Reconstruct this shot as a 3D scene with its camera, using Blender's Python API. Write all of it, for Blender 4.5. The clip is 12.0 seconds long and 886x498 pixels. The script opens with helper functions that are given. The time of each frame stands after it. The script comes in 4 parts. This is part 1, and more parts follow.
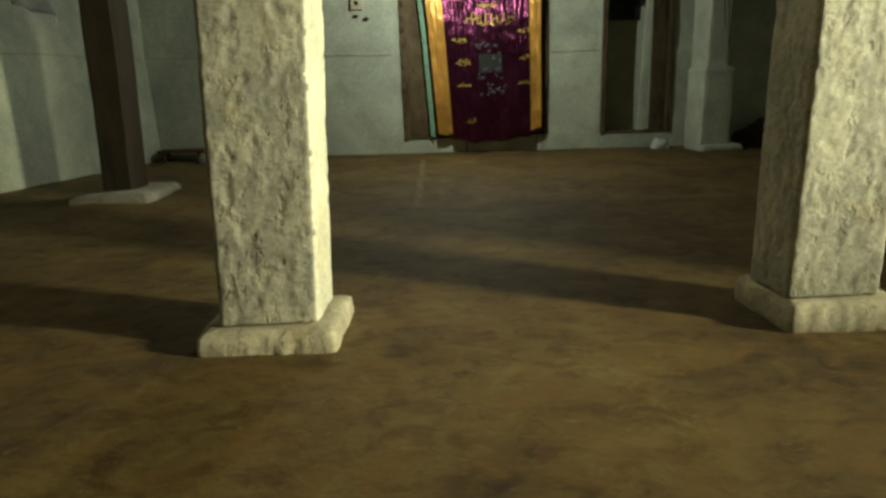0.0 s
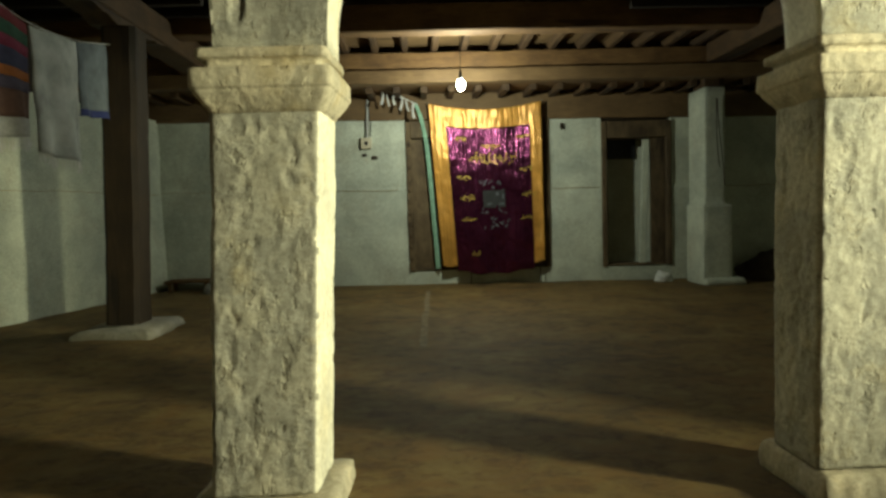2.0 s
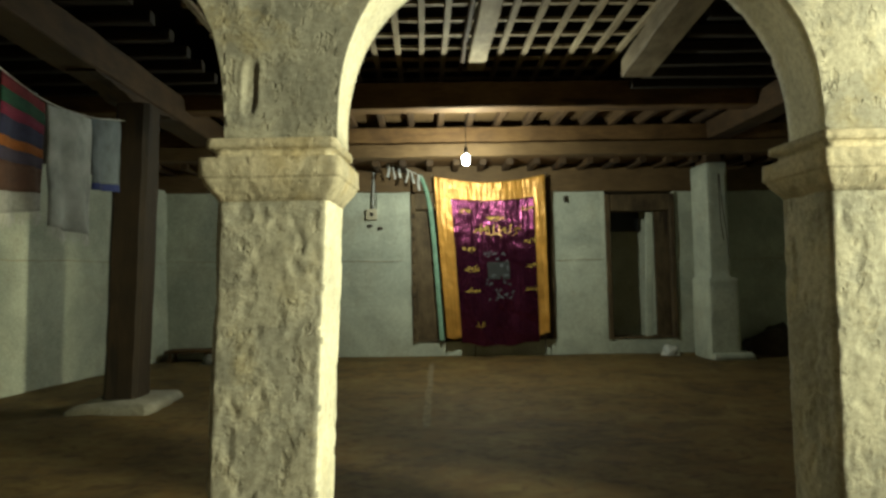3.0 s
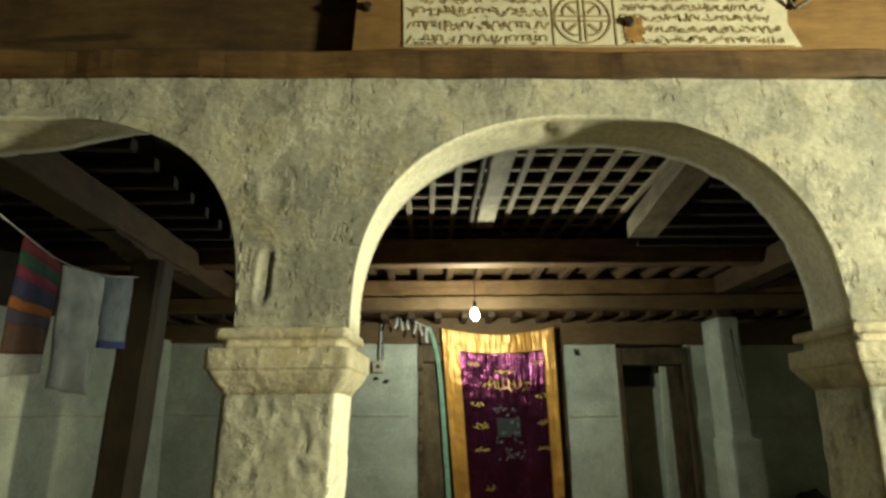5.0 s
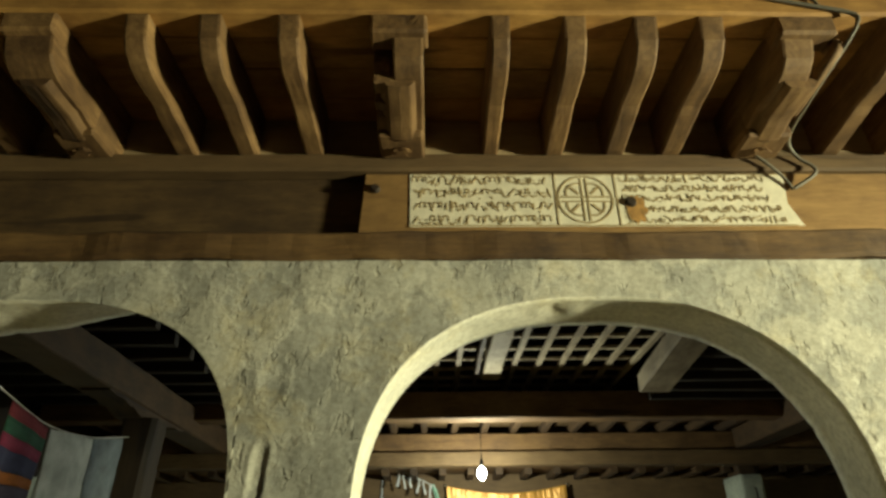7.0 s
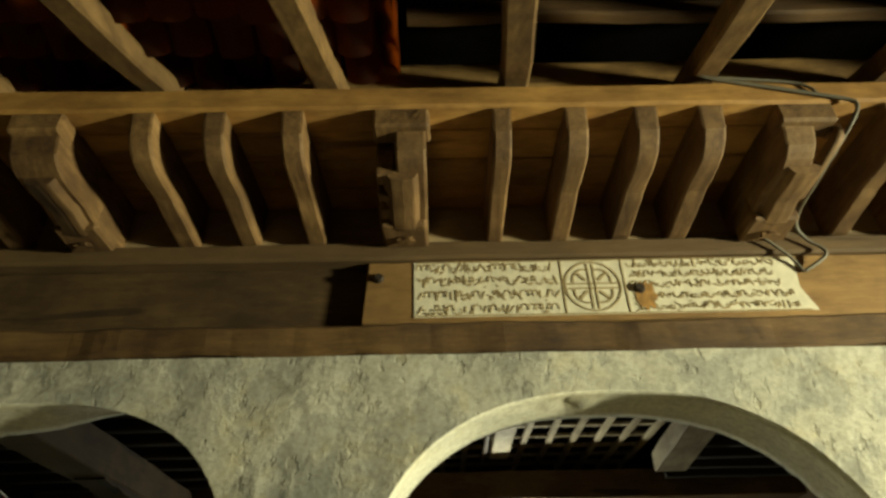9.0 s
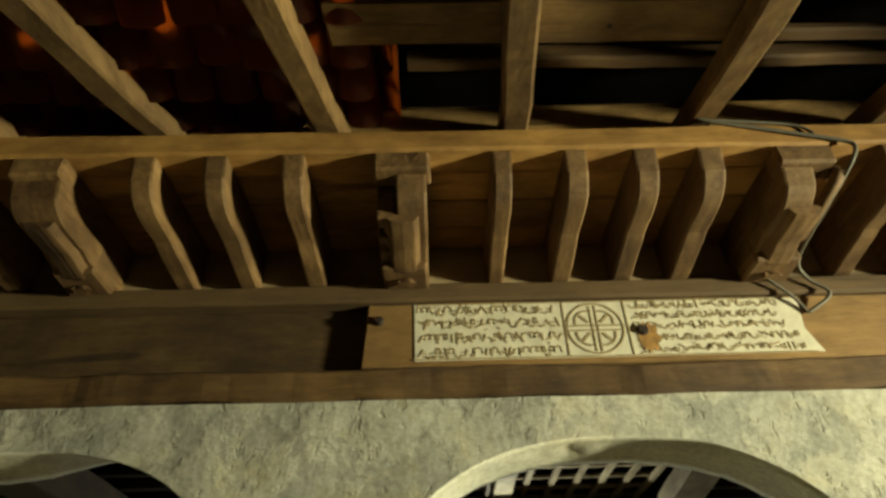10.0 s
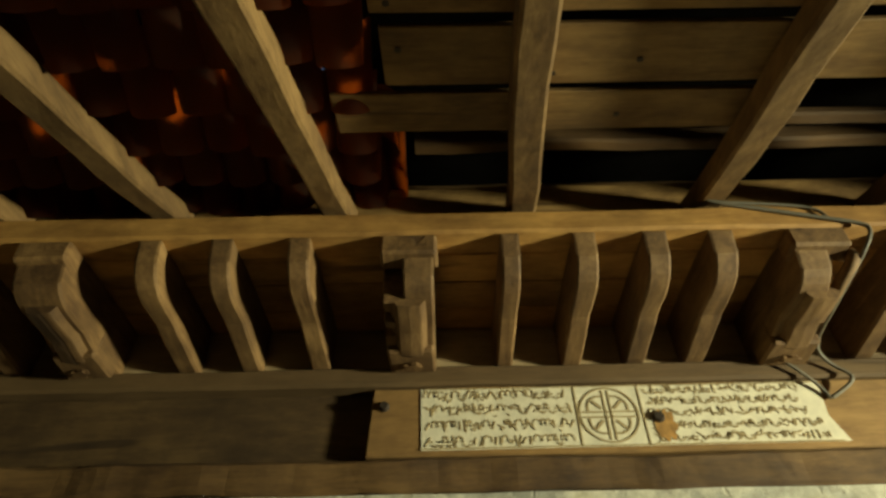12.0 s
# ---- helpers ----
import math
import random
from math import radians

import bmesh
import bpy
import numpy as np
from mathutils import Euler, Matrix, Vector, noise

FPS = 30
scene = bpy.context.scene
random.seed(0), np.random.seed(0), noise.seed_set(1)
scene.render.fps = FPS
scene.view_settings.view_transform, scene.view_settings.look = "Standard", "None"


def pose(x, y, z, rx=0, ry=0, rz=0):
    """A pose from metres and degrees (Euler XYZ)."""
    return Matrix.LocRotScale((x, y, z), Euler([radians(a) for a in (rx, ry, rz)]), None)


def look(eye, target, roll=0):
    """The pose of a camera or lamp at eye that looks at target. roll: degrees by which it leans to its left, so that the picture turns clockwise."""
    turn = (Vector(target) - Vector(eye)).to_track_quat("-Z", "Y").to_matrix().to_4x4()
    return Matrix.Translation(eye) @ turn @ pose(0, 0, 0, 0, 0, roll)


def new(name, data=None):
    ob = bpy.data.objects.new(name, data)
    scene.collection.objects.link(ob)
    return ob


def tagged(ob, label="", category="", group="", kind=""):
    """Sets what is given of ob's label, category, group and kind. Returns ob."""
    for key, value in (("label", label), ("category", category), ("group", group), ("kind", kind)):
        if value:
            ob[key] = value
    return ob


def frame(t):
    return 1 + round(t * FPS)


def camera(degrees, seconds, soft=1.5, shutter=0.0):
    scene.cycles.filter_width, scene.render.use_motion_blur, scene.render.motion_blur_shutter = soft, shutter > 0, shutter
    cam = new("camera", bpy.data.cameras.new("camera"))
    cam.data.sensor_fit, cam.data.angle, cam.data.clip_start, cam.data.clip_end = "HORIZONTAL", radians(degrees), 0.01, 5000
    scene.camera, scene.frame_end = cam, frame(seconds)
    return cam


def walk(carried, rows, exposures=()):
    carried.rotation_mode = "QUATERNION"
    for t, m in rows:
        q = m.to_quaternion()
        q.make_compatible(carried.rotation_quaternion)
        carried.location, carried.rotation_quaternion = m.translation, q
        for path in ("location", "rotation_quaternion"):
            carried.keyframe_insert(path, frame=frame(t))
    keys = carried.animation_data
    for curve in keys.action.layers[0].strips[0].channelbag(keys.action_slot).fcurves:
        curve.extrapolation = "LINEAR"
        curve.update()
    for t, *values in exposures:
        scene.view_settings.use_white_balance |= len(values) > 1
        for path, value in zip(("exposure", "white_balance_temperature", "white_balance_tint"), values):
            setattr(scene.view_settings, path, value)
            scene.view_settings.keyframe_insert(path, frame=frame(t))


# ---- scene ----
cam = camera(71.44, 12.0, soft=2.9)
PATH = [
    (0, (0.0484, 0.0730, 1.0460), (0.1151, 2.0048, 0.5322), -2.15),
    (0.5, (0.0367, 0.0980, 1.0799), (0.1023, 2.0519, 0.6580), -2.14),
    (1, (0.0405, 0.1169, 1.1240), (0.1065, 2.0899, 0.8030), -2.09),
    (1.5, (0.0359, 0.1318, 1.1642), (0.1055, 2.1183, 0.9429), -1.89),
    (2, (0.0358, 0.1458, 1.2001), (0.1076, 2.1405, 1.0730), -1.80),
    (2.5, (0.0298, 0.1630, 1.2436), (0.1005, 2.1617, 1.2203), -1.63),
    (3, (0.0259, 0.1792, 1.2925), (0.0924, 2.1763, 1.3774), -1.31),
    (5, (0.0009, 0.2279, 1.4916), (0.0529, 2.1553, 2.0230), -0.77),
    (5.5, (-0.0014, 0.2318, 1.5471), (0.0453, 2.1230, 2.1960), -0.61),
    (6, (-0.0038, 0.2364, 1.6007), (0.0452, 2.0871, 2.3575), -0.70),
    (6.5, (-0.0038, 0.2314, 1.6625), (0.0438, 2.0282, 2.5396), -0.75),
    (7, (-0.0056, 0.2303, 1.6987), (0.0358, 1.9967, 2.6358), -0.78),
    (7.5, (-0.0047, 0.2346, 1.7303), (0.0248, 1.9669, 2.7293), -0.81),
    (9.5, (-0.0103, 0.2164, 1.8372), (0.0239, 1.8454, 2.9971), -1.77),
    (10, (-0.0117, 0.2146, 1.8547), (0.0228, 1.8074, 3.0637), -1.88),
    (10.5, (-0.0122, 0.1975, 1.8939), (0.0180, 1.7665, 3.1338), -1.85),
    (11, (-0.0164, 0.2076, 1.9027), (0.0104, 1.7382, 3.1898), -1.85),
    (11.5, (-0.0136, 0.1938, 1.9399), (0.0079, 1.6944, 3.2619), -1.79),
    (12, (-0.0097, 0.1898, 1.9548), (0.0051, 1.6564, 3.3146), -1.49),
]
walk(cam, [(t, look(eye, target, roll)) for t, eye, target, roll in PATH])

# ---- world and lamps ----
world = bpy.data.worlds.new("world")
scene.world = world
world.use_nodes = True
wn = world.node_tree.nodes
sky = wn.new("ShaderNodeTexSky")
sky.sky_type, sky.sun_disc = "NISHITA", False
sky.sun_elevation, sky.sun_rotation = radians(48), radians(200)
wn["Background"].inputs["Strength"].default_value = 0.05
world.node_tree.links.new(sky.outputs["Color"], wn["Background"].inputs["Color"])
SUN = bpy.data.lights.new("sun", "SUN")
SUN.energy, SUN.angle, SUN.color = 5.0, radians(0.5), (1.0, 0.93, 0.82)
new("sun", SUN).matrix_world = look((-0.2, -0.9, 8), (0, 1, 3))
BULB = bpy.data.lights.new("bulb_light", "POINT")
BULB.energy, BULB.shadow_soft_size, BULB.color = 150, 0.05, (0.93, 1.0, 0.80)
new("bulb_light", BULB).location = (0.63, 8.32, 2.74)
KEY = bpy.data.lights.new("veranda_light", "SPOT")
KEY.energy, KEY.shadow_soft_size, KEY.color = 2980, 0.24, (1.0, 0.98, 0.61)
KEY.spot_size, KEY.spot_blend = radians(64), 1.0
new("veranda_light", KEY).matrix_world = look((6.05, 0.25, 2.12), (0.0, 2.4, 2.05))


# ---- materials ----
def rgb(c):
    return (c[0], c[1], c[2], 1.0)


class Mat:
    """A node material with short helpers."""

    def __init__(self, name, rough=0.85, metal=0.0):
        self.m = bpy.data.materials.new(name)
        self.m.use_nodes = True
        self.t = self.m.node_tree
        self.b = self.t.nodes["Principled BSDF"]
        self.b.inputs["Roughness"].default_value = rough
        self.b.inputs["Metallic"].default_value = metal
        self.co = self.t.nodes.new("ShaderNodeTexCoord")
        self.rnd = self.t.nodes.new("ShaderNodeObjectInfo")

    def link(self, a, b):
        self.t.links.new(a, b)

    def coords(self, scale=(1, 1, 1), shift=True):
        mp = self.t.nodes.new("ShaderNodeMapping")
        mp.inputs["Scale"].default_value = scale
        self.link(self.co.outputs["Object"], mp.inputs["Vector"])
        if shift:
            mul = self.t.nodes.new("ShaderNodeMath")
            mul.operation = "MULTIPLY"
            mul.inputs[1].default_value = 37.0
            self.link(self.rnd.outputs["Random"], mul.inputs[0])
            self.link(mul.outputs[0], mp.inputs["Location"])
        return mp.outputs[0]

    def noise(self, scale, detail=5, stretch=(1, 1, 1), rough=0.6, warp=0.0):
        n = self.t.nodes.new("ShaderNodeTexNoise")
        n.inputs["Scale"].default_value, n.inputs["Detail"].default_value = scale, detail
        n.inputs["Roughness"].default_value, n.inputs["Distortion"].default_value = rough, warp
        self.link(self.coords(stretch), n.inputs["Vector"])
        return n.outputs["Fac"]

    def ramp(self, fac, *stops):
        r = self.t.nodes.new("ShaderNodeValToRGB")
        e = r.color_ramp.elements
        while len(e) < len(stops):
            e.new(0.5)
        for i, (p, c) in enumerate(stops):
            e[i].position, e[i].color = p, rgb(c)
        self.link(fac, r.inputs["Fac"])
        return r.outputs["Color"]

    def mix(self, a, b, fac, mode="MIX"):
        m = self.t.nodes.new("ShaderNodeMix")
        m.data_type, m.blend_type = "RGBA", mode
        fsock = m.inputs[0]
        asock, bsock = m.inputs[6], m.inputs[7]
        for val, sock in ((fac, fsock), (a, asock), (b, bsock)):
            if isinstance(val, (int, float)):
                sock.default_value = val
            elif isinstance(val, tuple):
                sock.default_value = rgb(val)
            else:
                self.link(val, sock)
        return m.outputs[2]

    def bump(self, height, strength=0.4, dist=0.01):
        b = self.t.nodes.new("ShaderNodeBump")
        b.inputs["Strength"].default_value, b.inputs["Distance"].default_value = strength, dist
        self.link(height, b.inputs["Height"])
        old = self.b.inputs["Normal"]
        if old.is_linked:
            self.link(old.links[0].from_socket, b.inputs["Normal"])
        self.link(b.outputs["Normal"], old)

    def base(self, color):
        if isinstance(color, tuple):
            self.b.inputs["Base Color"].default_value = rgb(color)
        else:
            self.link(color, self.b.inputs["Base Color"])
        return self


def wood(name, dark, light, axis="x", rough=0.75, grime=0.5):
    m = Mat(name, rough)
    st = {"x": (0.12, 1, 1), "y": (1, 0.12, 1), "z": (1, 1, 0.12)}[axis]
    grain = m.noise(38, 6, st, 0.65, 0.8)
    broad = m.noise(5, 4, st, 0.6, 0.5)
    col = m.ramp(grain, (0.3, dark), (0.7, light))
    mid = tuple(0.5 * (a + b) for a, b in zip(dark, light))
    col = m.mix(col, mid, m.ramp(broad, (0.35, (0, 0, 0)), (0.7, (0.8, 0.8, 0.8))))
    stain = m.ramp(m.noise(2.6, 6), (0.42, (1, 1, 1)), (0.68, tuple(1 - grime * k for k in (0.75, 0.8, 0.85))))
    col = m.mix(col, stain, 1.0, "MULTIPLY")
    dirt = m.ramp(m.noise(7, 7, tuple(0.35 if k < 1 else 1 for k in st), 0.72), (0.40, (1, 1, 1)), (0.66, tuple(1 - grime * k for k in (0.85, 0.95, 1.05))))
    col = m.mix(col, dirt, 0.9, "MULTIPLY")
    split = m.ramp(m.noise(16, 3, tuple(0.25 * k for k in st), 0.5, 0.3), (0.655, (1, 1, 1)), (0.68, (0.35, 0.3, 0.25)))
    col = m.mix(col, split, 0.8, "MULTIPLY")
    own = m.ramp(m.rnd.outputs["Random"], (0.0, (0.72, 0.70, 0.68)), (1.0, (1.16, 1.15, 1.13)))
    col = m.mix(col, own, 1.0, "MULTIPLY")
    m.base(m.mix(col, (1.16, 1.03, 0.86), 1.0, "MULTIPLY"))
    m.bump(split, 0.5, 0.006)
    m.bump(grain, 0.5, 0.004)
    m.bump(m.noise(9, 4, st), 0.35, 0.012)
    return m.m


def plaster(name, a, b, c, relief=1.0, scale=1.0):
    """Lime plaster: a coat a that has come off in plates and shows b, with earth stains c."""
    m = Mat(name, 0.92)
    flaw = m.noise(4.2 * scale, 7, rough=0.66, warp=0.1)
    plate = m.ramp(flaw, (0.46, (0, 0, 0)), (0.55, (1, 1, 1)))
    col = m.mix(a, b, plate)
    wash = m.ramp(m.noise(1.9 * scale, 6, rough=0.62, warp=0.4), (0.36, (0.76, 0.77, 0.77)), (0.62, (1.10, 1.09, 1.06)))
    col = m.mix(col, wash, 1.0, "MULTIPLY")
    st = m.ramp(m.noise(3.3 * scale, 6, rough=0.7), (0.54, (0, 0, 0)), (0.70, (0.7, 0.7, 0.7)))
    col = m.mix(col, c, st)
    fine = m.noise(42, 6, rough=0.72)
    col = m.mix(col, m.ramp(fine, (0.30, (0.66, 0.64, 0.60)), (0.60, (1, 1, 1))), 1.0, "MULTIPLY")
    chips = m.ramp(m.noise(19 * scale, 5, (1, 1, 0.6), 0.6, 0.0), (0.60, (1, 1, 1)), (0.66, (0.0, 0.0, 0.0)))
    col = m.mix(col, m.mix((0.6, 0.57, 0.5), (1, 1, 1), chips), relief * 0.4, "MULTIPLY")
    m.base(col)
    m.bump(m.mix((1, 1, 1), (0, 0, 0), plate), 0.32 * relief, 0.008)
    m.bump(chips, 0.5 * relief, 0.008)
    m.bump(m.noise(11 * scale, 5, rough=0.62), 0.42 * relief, 0.015)
    m.bump(fine, 0.22 * relief, 0.005)
    return m.m


M_LIME = plaster("rough_lime_plaster", (0.53, 0.515, 0.44), (0.40, 0.395, 0.35), (0.50, 0.43, 0.26))
# Smooth whiter lime, made paler still for light falling from the east.
M_INNER_LIT = plaster("smooth_lime_lit_faces", (0.88, 0.86, 0.74), (0.82, 0.80, 0.69), (0.78, 0.71, 0.50), 0.3)
M_WHITE = plaster("hall_whitewash", (0.60, 0.65, 0.55), (0.54, 0.58, 0.49), (0.45, 0.44, 0.34), 0.25, 0.5)
M_BASE = plaster("plinth_plaster", (0.66, 0.60, 0.47), (0.52, 0.48, 0.38), (0.52, 0.42, 0.23), 0.8)
M_STONE = plaster("grey_stone", (0.34, 0.33, 0.29), (0.27, 0.26, 0.22), (0.30, 0.28, 0.22), 0.6)

floor_m = Mat("earthen_screed", 0.8)
fc = floor_m.ramp(floor_m.noise(1.1, 7, rough=0.65, warp=0.8), (0.34, (0.070, 0.043, 0.011)), (0.5, (0.128, 0.084, 0.023)), (0.66, (0.192, 0.137, 0.045)))
fs = floor_m.ramp(floor_m.noise(6.0, 7, (1, 1.4, 1), 0.72, 0.6), (0.46, (1, 1, 1)), (0.62, (0.50, 0.38, 0.24)))
fc = floor_m.mix(fc, fs, 0.9, "MULTIPLY")
fo = floor_m.ramp(floor_m.noise(2.6, 6, (1, 1.3, 1), 0.7, 1.0), (0.48, (0, 0, 0)), (0.62, (0.8, 0.8, 0.8)))
fc = floor_m.mix(fc, (0.152, 0.086, 0.020), fo)
fl = floor_m.ramp(floor_m.noise(7.5, 5, (1, 2.2, 1), 0.7, 1.5), (0.62, (0, 0, 0)), (0.72, (0.5, 0.5, 0.5)))
fc = floor_m.mix(fc, (0.27, 0.205, 0.11), fl)
floor_m.base(fc)
floor_m.bump(floor_m.noise(6, 6, (1, 1.5, 1), 0.65), 0.5, 0.02)
floor_m.bump(floor_m.noise(60, 4), 0.4, 0.003)
M_FLOOR = floor_m.m

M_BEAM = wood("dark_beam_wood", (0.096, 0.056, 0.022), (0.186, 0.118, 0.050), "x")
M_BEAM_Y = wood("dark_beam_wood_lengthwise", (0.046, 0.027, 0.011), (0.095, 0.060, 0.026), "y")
M_LINTEL = wood("worn_lintel_wood", (0.080, 0.048, 0.017), (0.175, 0.112, 0.046), "x", grime=0.8)
M_WALLBEAM = wood("dark_brown_wall_beam", (0.062, 0.039, 0.015), (0.130, 0.088, 0.038), "x", grime=0.7)
M_BOARD = wood("yellowed_board_wood", (0.17, 0.105, 0.038), (0.28, 0.185, 0.075), "x", grime=0.45)
M_BAND = wood("greyed_band_wood", (0.106, 0.071, 0.033), (0.181, 0.127, 0.064), "x", grime=0.3)
M_YELLOW = wood("honey_plank_wood", (0.33, 0.198, 0.058), (0.48, 0.305, 0.104), "x", grime=0.6)
M_JOIST = wood("carved_joist_wood", (0.130, 0.076, 0.027), (0.325, 0.220, 0.105), "y", grime=0.7)
M_RAFTER = wood("rafter_wood", (0.150, 0.097, 0.038), (0.300, 0.205, 0.095), "y", grime=0.65)
M_PLANK = wood("roof_plank_wood", (0.215, 0.140, 0.050), (0.375, 0.262, 0.112), "x", grime=0.65)
M_POST = wood("black_post_wood", (0.014, 0.009, 0.004), (0.040, 0.026, 0.012), "z")
M_DOORWOOD = wood("door_frame_wood", (0.085, 0.066, 0.038), (0.18, 0.145, 0.088), "z", grime=0.7)
M_LATTICE = wood("grey_lattice_wood", (0.31, 0.285, 0.215), (0.45, 0.42, 0.33), "y", grime=0.5)
M_FRIEZE = wood("pale_frieze_wood", (0.24, 0.20, 0.13), (0.34, 0.29, 0.20), "x", grime=0.4)
M_DARKWOOD = wood("near_black_boards", (0.016, 0.011, 0.006), (0.034, 0.024, 0.014), "x")

tile_m = Mat("clay_roof_tile", 0.8)
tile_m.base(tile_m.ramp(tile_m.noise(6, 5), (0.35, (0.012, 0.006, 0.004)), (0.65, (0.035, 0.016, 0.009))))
# Added translucency: sunlit tiles glow orange, standing in for glints at the gaps.
thin = tile_m.t.nodes.new("ShaderNodeBsdfTranslucent")
thin.inputs["Color"].default_value = (1.0, 0.42, 0.10, 1)
blend = tile_m.t.nodes.new("ShaderNodeMixShader")
blend.inputs[0].default_value = 0.42
tile_m.link(tile_m.b.outputs[0], blend.inputs[1])
tile_m.link(thin.outputs[0], blend.inputs[2])
tile_m.link(blend.outputs[0], tile_m.t.nodes["Material Output"].inputs["Surface"])
tile_m.bump(tile_m.noise(30, 4), 0.4, 0.004)
tile_m.b.inputs["Specular IOR Level"].default_value = 0.1
M_TILE = tile_m.m


def plain(name, c, rough=0.7, metal=0.0, vary=0.25, scale=9.0):
    m = Mat(name, rough, metal)
    n = m.noise(scale, 5)
    m.base(m.ramp(n, (0.3, tuple(k * (1 - vary) for k in c)), (0.7, tuple(min(1, k * (1 + vary)) for k in c))))
    m.bump(m.noise(scale * 6, 3), 0.2, 0.002)
    return m.m


# Near-black without specular: the roof gap's darkness is put into the colour.
M_COVER = plain("near_black_cover", (0.008, 0.007, 0.006), 0.95)
M_COVER.node_tree.nodes["Principled BSDF"].inputs["Specular IOR Level"].default_value = 0.0
M_IRON = plain("rusty_iron", (0.06, 0.045, 0.035), 0.6, 0.6)
M_CABLE = plain("grey_cable_sheath", (0.13, 0.115, 0.085), 0.6)
M_BLACK = plain("black_plastic", (0.02, 0.02, 0.02), 0.4)
M_SWITCH = plain("old_switch_plastic", (0.55, 0.50, 0.36), 0.4)
M_CREAM = plain("cream_painted_panel", (0.66, 0.61, 0.47), 0.7, 0, 0.14, 14)
M_INK = plain("brown_carved_lines", (0.33, 0.25, 0.13), 0.8)
M_SCUFF = plain("pale_lime_scuff", (0.17, 0.13, 0.07), 0.9, 0, 0.5, 12)
M_RUST = plain("rust_stain", (0.36, 0.19, 0.05), 0.8, 0, 0.5, 25)
M_GOLD = plain("gold_print", (0.52, 0.35, 0.07), 0.45, 0.4)
M_GREYPRINT = plain("grey_print", (0.09, 0.095, 0.11), 0.8)
M_DARKPRINT = plain("dark_green_print", (0.022, 0.024, 0.024), 0.85)


def sheen(name, c, rough, metal, strength):
    """Crumpled shiny cloth with long hanging creases."""
    m = Mat(name, rough, metal)
    m.base(m.ramp(m.noise(3, 4), (0.3, tuple(k * 0.7 for k in c)), (0.7, tuple(k * 1.2 for k in c))))
    m.bump(m.noise(17, 4, (1, 1, 0.16), 0.6, 0.8), strength, 0.02)
    m.bump(m.noise(22, 4, (1, 1, 0.7), 0.6, 0.5), strength * 0.5, 0.01)
    return m.m


M_MAROON = sheen("maroon_foil_cloth", (0.15, 0.03, 0.082), 0.2, 0.9, 1.0)
M_SATIN = sheen("orange_satin", (0.70, 0.35, 0.07), 0.33, 0.3, 0.6)
M_MINT = plain("mint_green_cloth", (0.26, 0.44, 0.32), 0.8)
M_RAG = plain("greyish_white_rag", (0.50, 0.50, 0.47), 0.9)
M_CLOTHW = plain("washed_white_cloth", (0.40, 0.42, 0.40), 0.9, 0, 0.35, 4)
M_CLOTHG = plain("grey_blue_cloth", (0.12, 0.145, 0.165), 0.9)
M_NAVY = plain("navy_cloth_hem", (0.02, 0.03, 0.12), 0.9)
M_SACK = plain("dark_brown_sacking", (0.06, 0.045, 0.03), 0.95)
M_BAG = plain("crumpled_plastic_bag", (0.55, 0.56, 0.52), 0.35)

glow = bpy.data.materials.new("lit_bulb_glass")
glow.use_nodes = True
glow.node_tree.nodes["Principled BSDF"].inputs["Emission Color"].default_value = (0.86, 1.0, 0.95, 1)
glow.node_tree.nodes["Principled BSDF"].inputs["Emission Strength"].default_value = 40.0


# ---- mesh helpers ----
def add_box(bm, x0, x1, y0, y1, z0, z1, m=None):
    vs = [bm.verts.new(Vector(p) if m is None else m @ Vector(p)) for p in
          ((x0, y0, z0), (x1, y0, z0), (x1, y1, z0), (x0, y1, z0), (x0, y0, z1), (x1, y0, z1), (x1, y1, z1), (x0, y1, z1))]
    for q in ((0, 3, 2, 1), (4, 5, 6, 7), (0, 1, 5, 4), (1, 2, 6, 5), (2, 3, 7, 6), (3, 0, 4, 7)):
        bm.faces.new([vs[i] for i in q])
    return vs


def sheet(bm, nu, nv, f):
    """A grid of points f(u, v), u and v from 0 to 1."""
    g = [[bm.verts.new(f(i / nu, j / nv)) for j in range(nv + 1)] for i in range(nu + 1)]
    for i in range(nu):
        for j in range(nv):
            bm.faces.new((g[i][j], g[i + 1][j], g[i + 1][j + 1], g[i][j + 1]))
    return g


def finish(name, bm, mat, smooth=False, bevel=0.0, weld=False):
    if weld:
        bmesh.ops.remove_doubles(bm, verts=bm.verts, dist=1e-5)
    if bevel:
        bmesh.ops.bevel(bm, geom=list(bm.edges), offset=bevel, segments=1, affect="EDGES", profile=0.6)
    bmesh.ops.recalc_face_normals(bm, faces=bm.faces)
    me = bpy.data.meshes.new(name)
    bm.to_mesh(me)
    bm.free()
    me.materials.append(mat)
    if smooth:
        me.polygons.foreach_set("use_smooth", [True] * len(me.polygons))
    return new(name, me)


def part(name, bm, mat, parent, label="", smooth=False, bevel=0.0, weld=False):
    ob = finish(name, bm, mat, smooth, bevel, weld)
    ob.parent = parent
    if label:
        ob["label"] = label
    return ob


def thing(name, at, label, category, group="", kind=""):
    """An Empty at a thing's base; its parts are built in world metres and moved under it."""
    e = new(name)
    e.location = at
    return tagged(e, label, category, group, kind)


def settle(e):
    """Keep parts built in world metres where they are under the Empty e."""
    inv = Matrix.Translation(-e.location)
    for o in e.children:
        o.matrix_parent_inverse = inv


def wob(p, s, a):
    return a * noise.fractal(Vector(p) * s, 1.0, 2.0, 4)


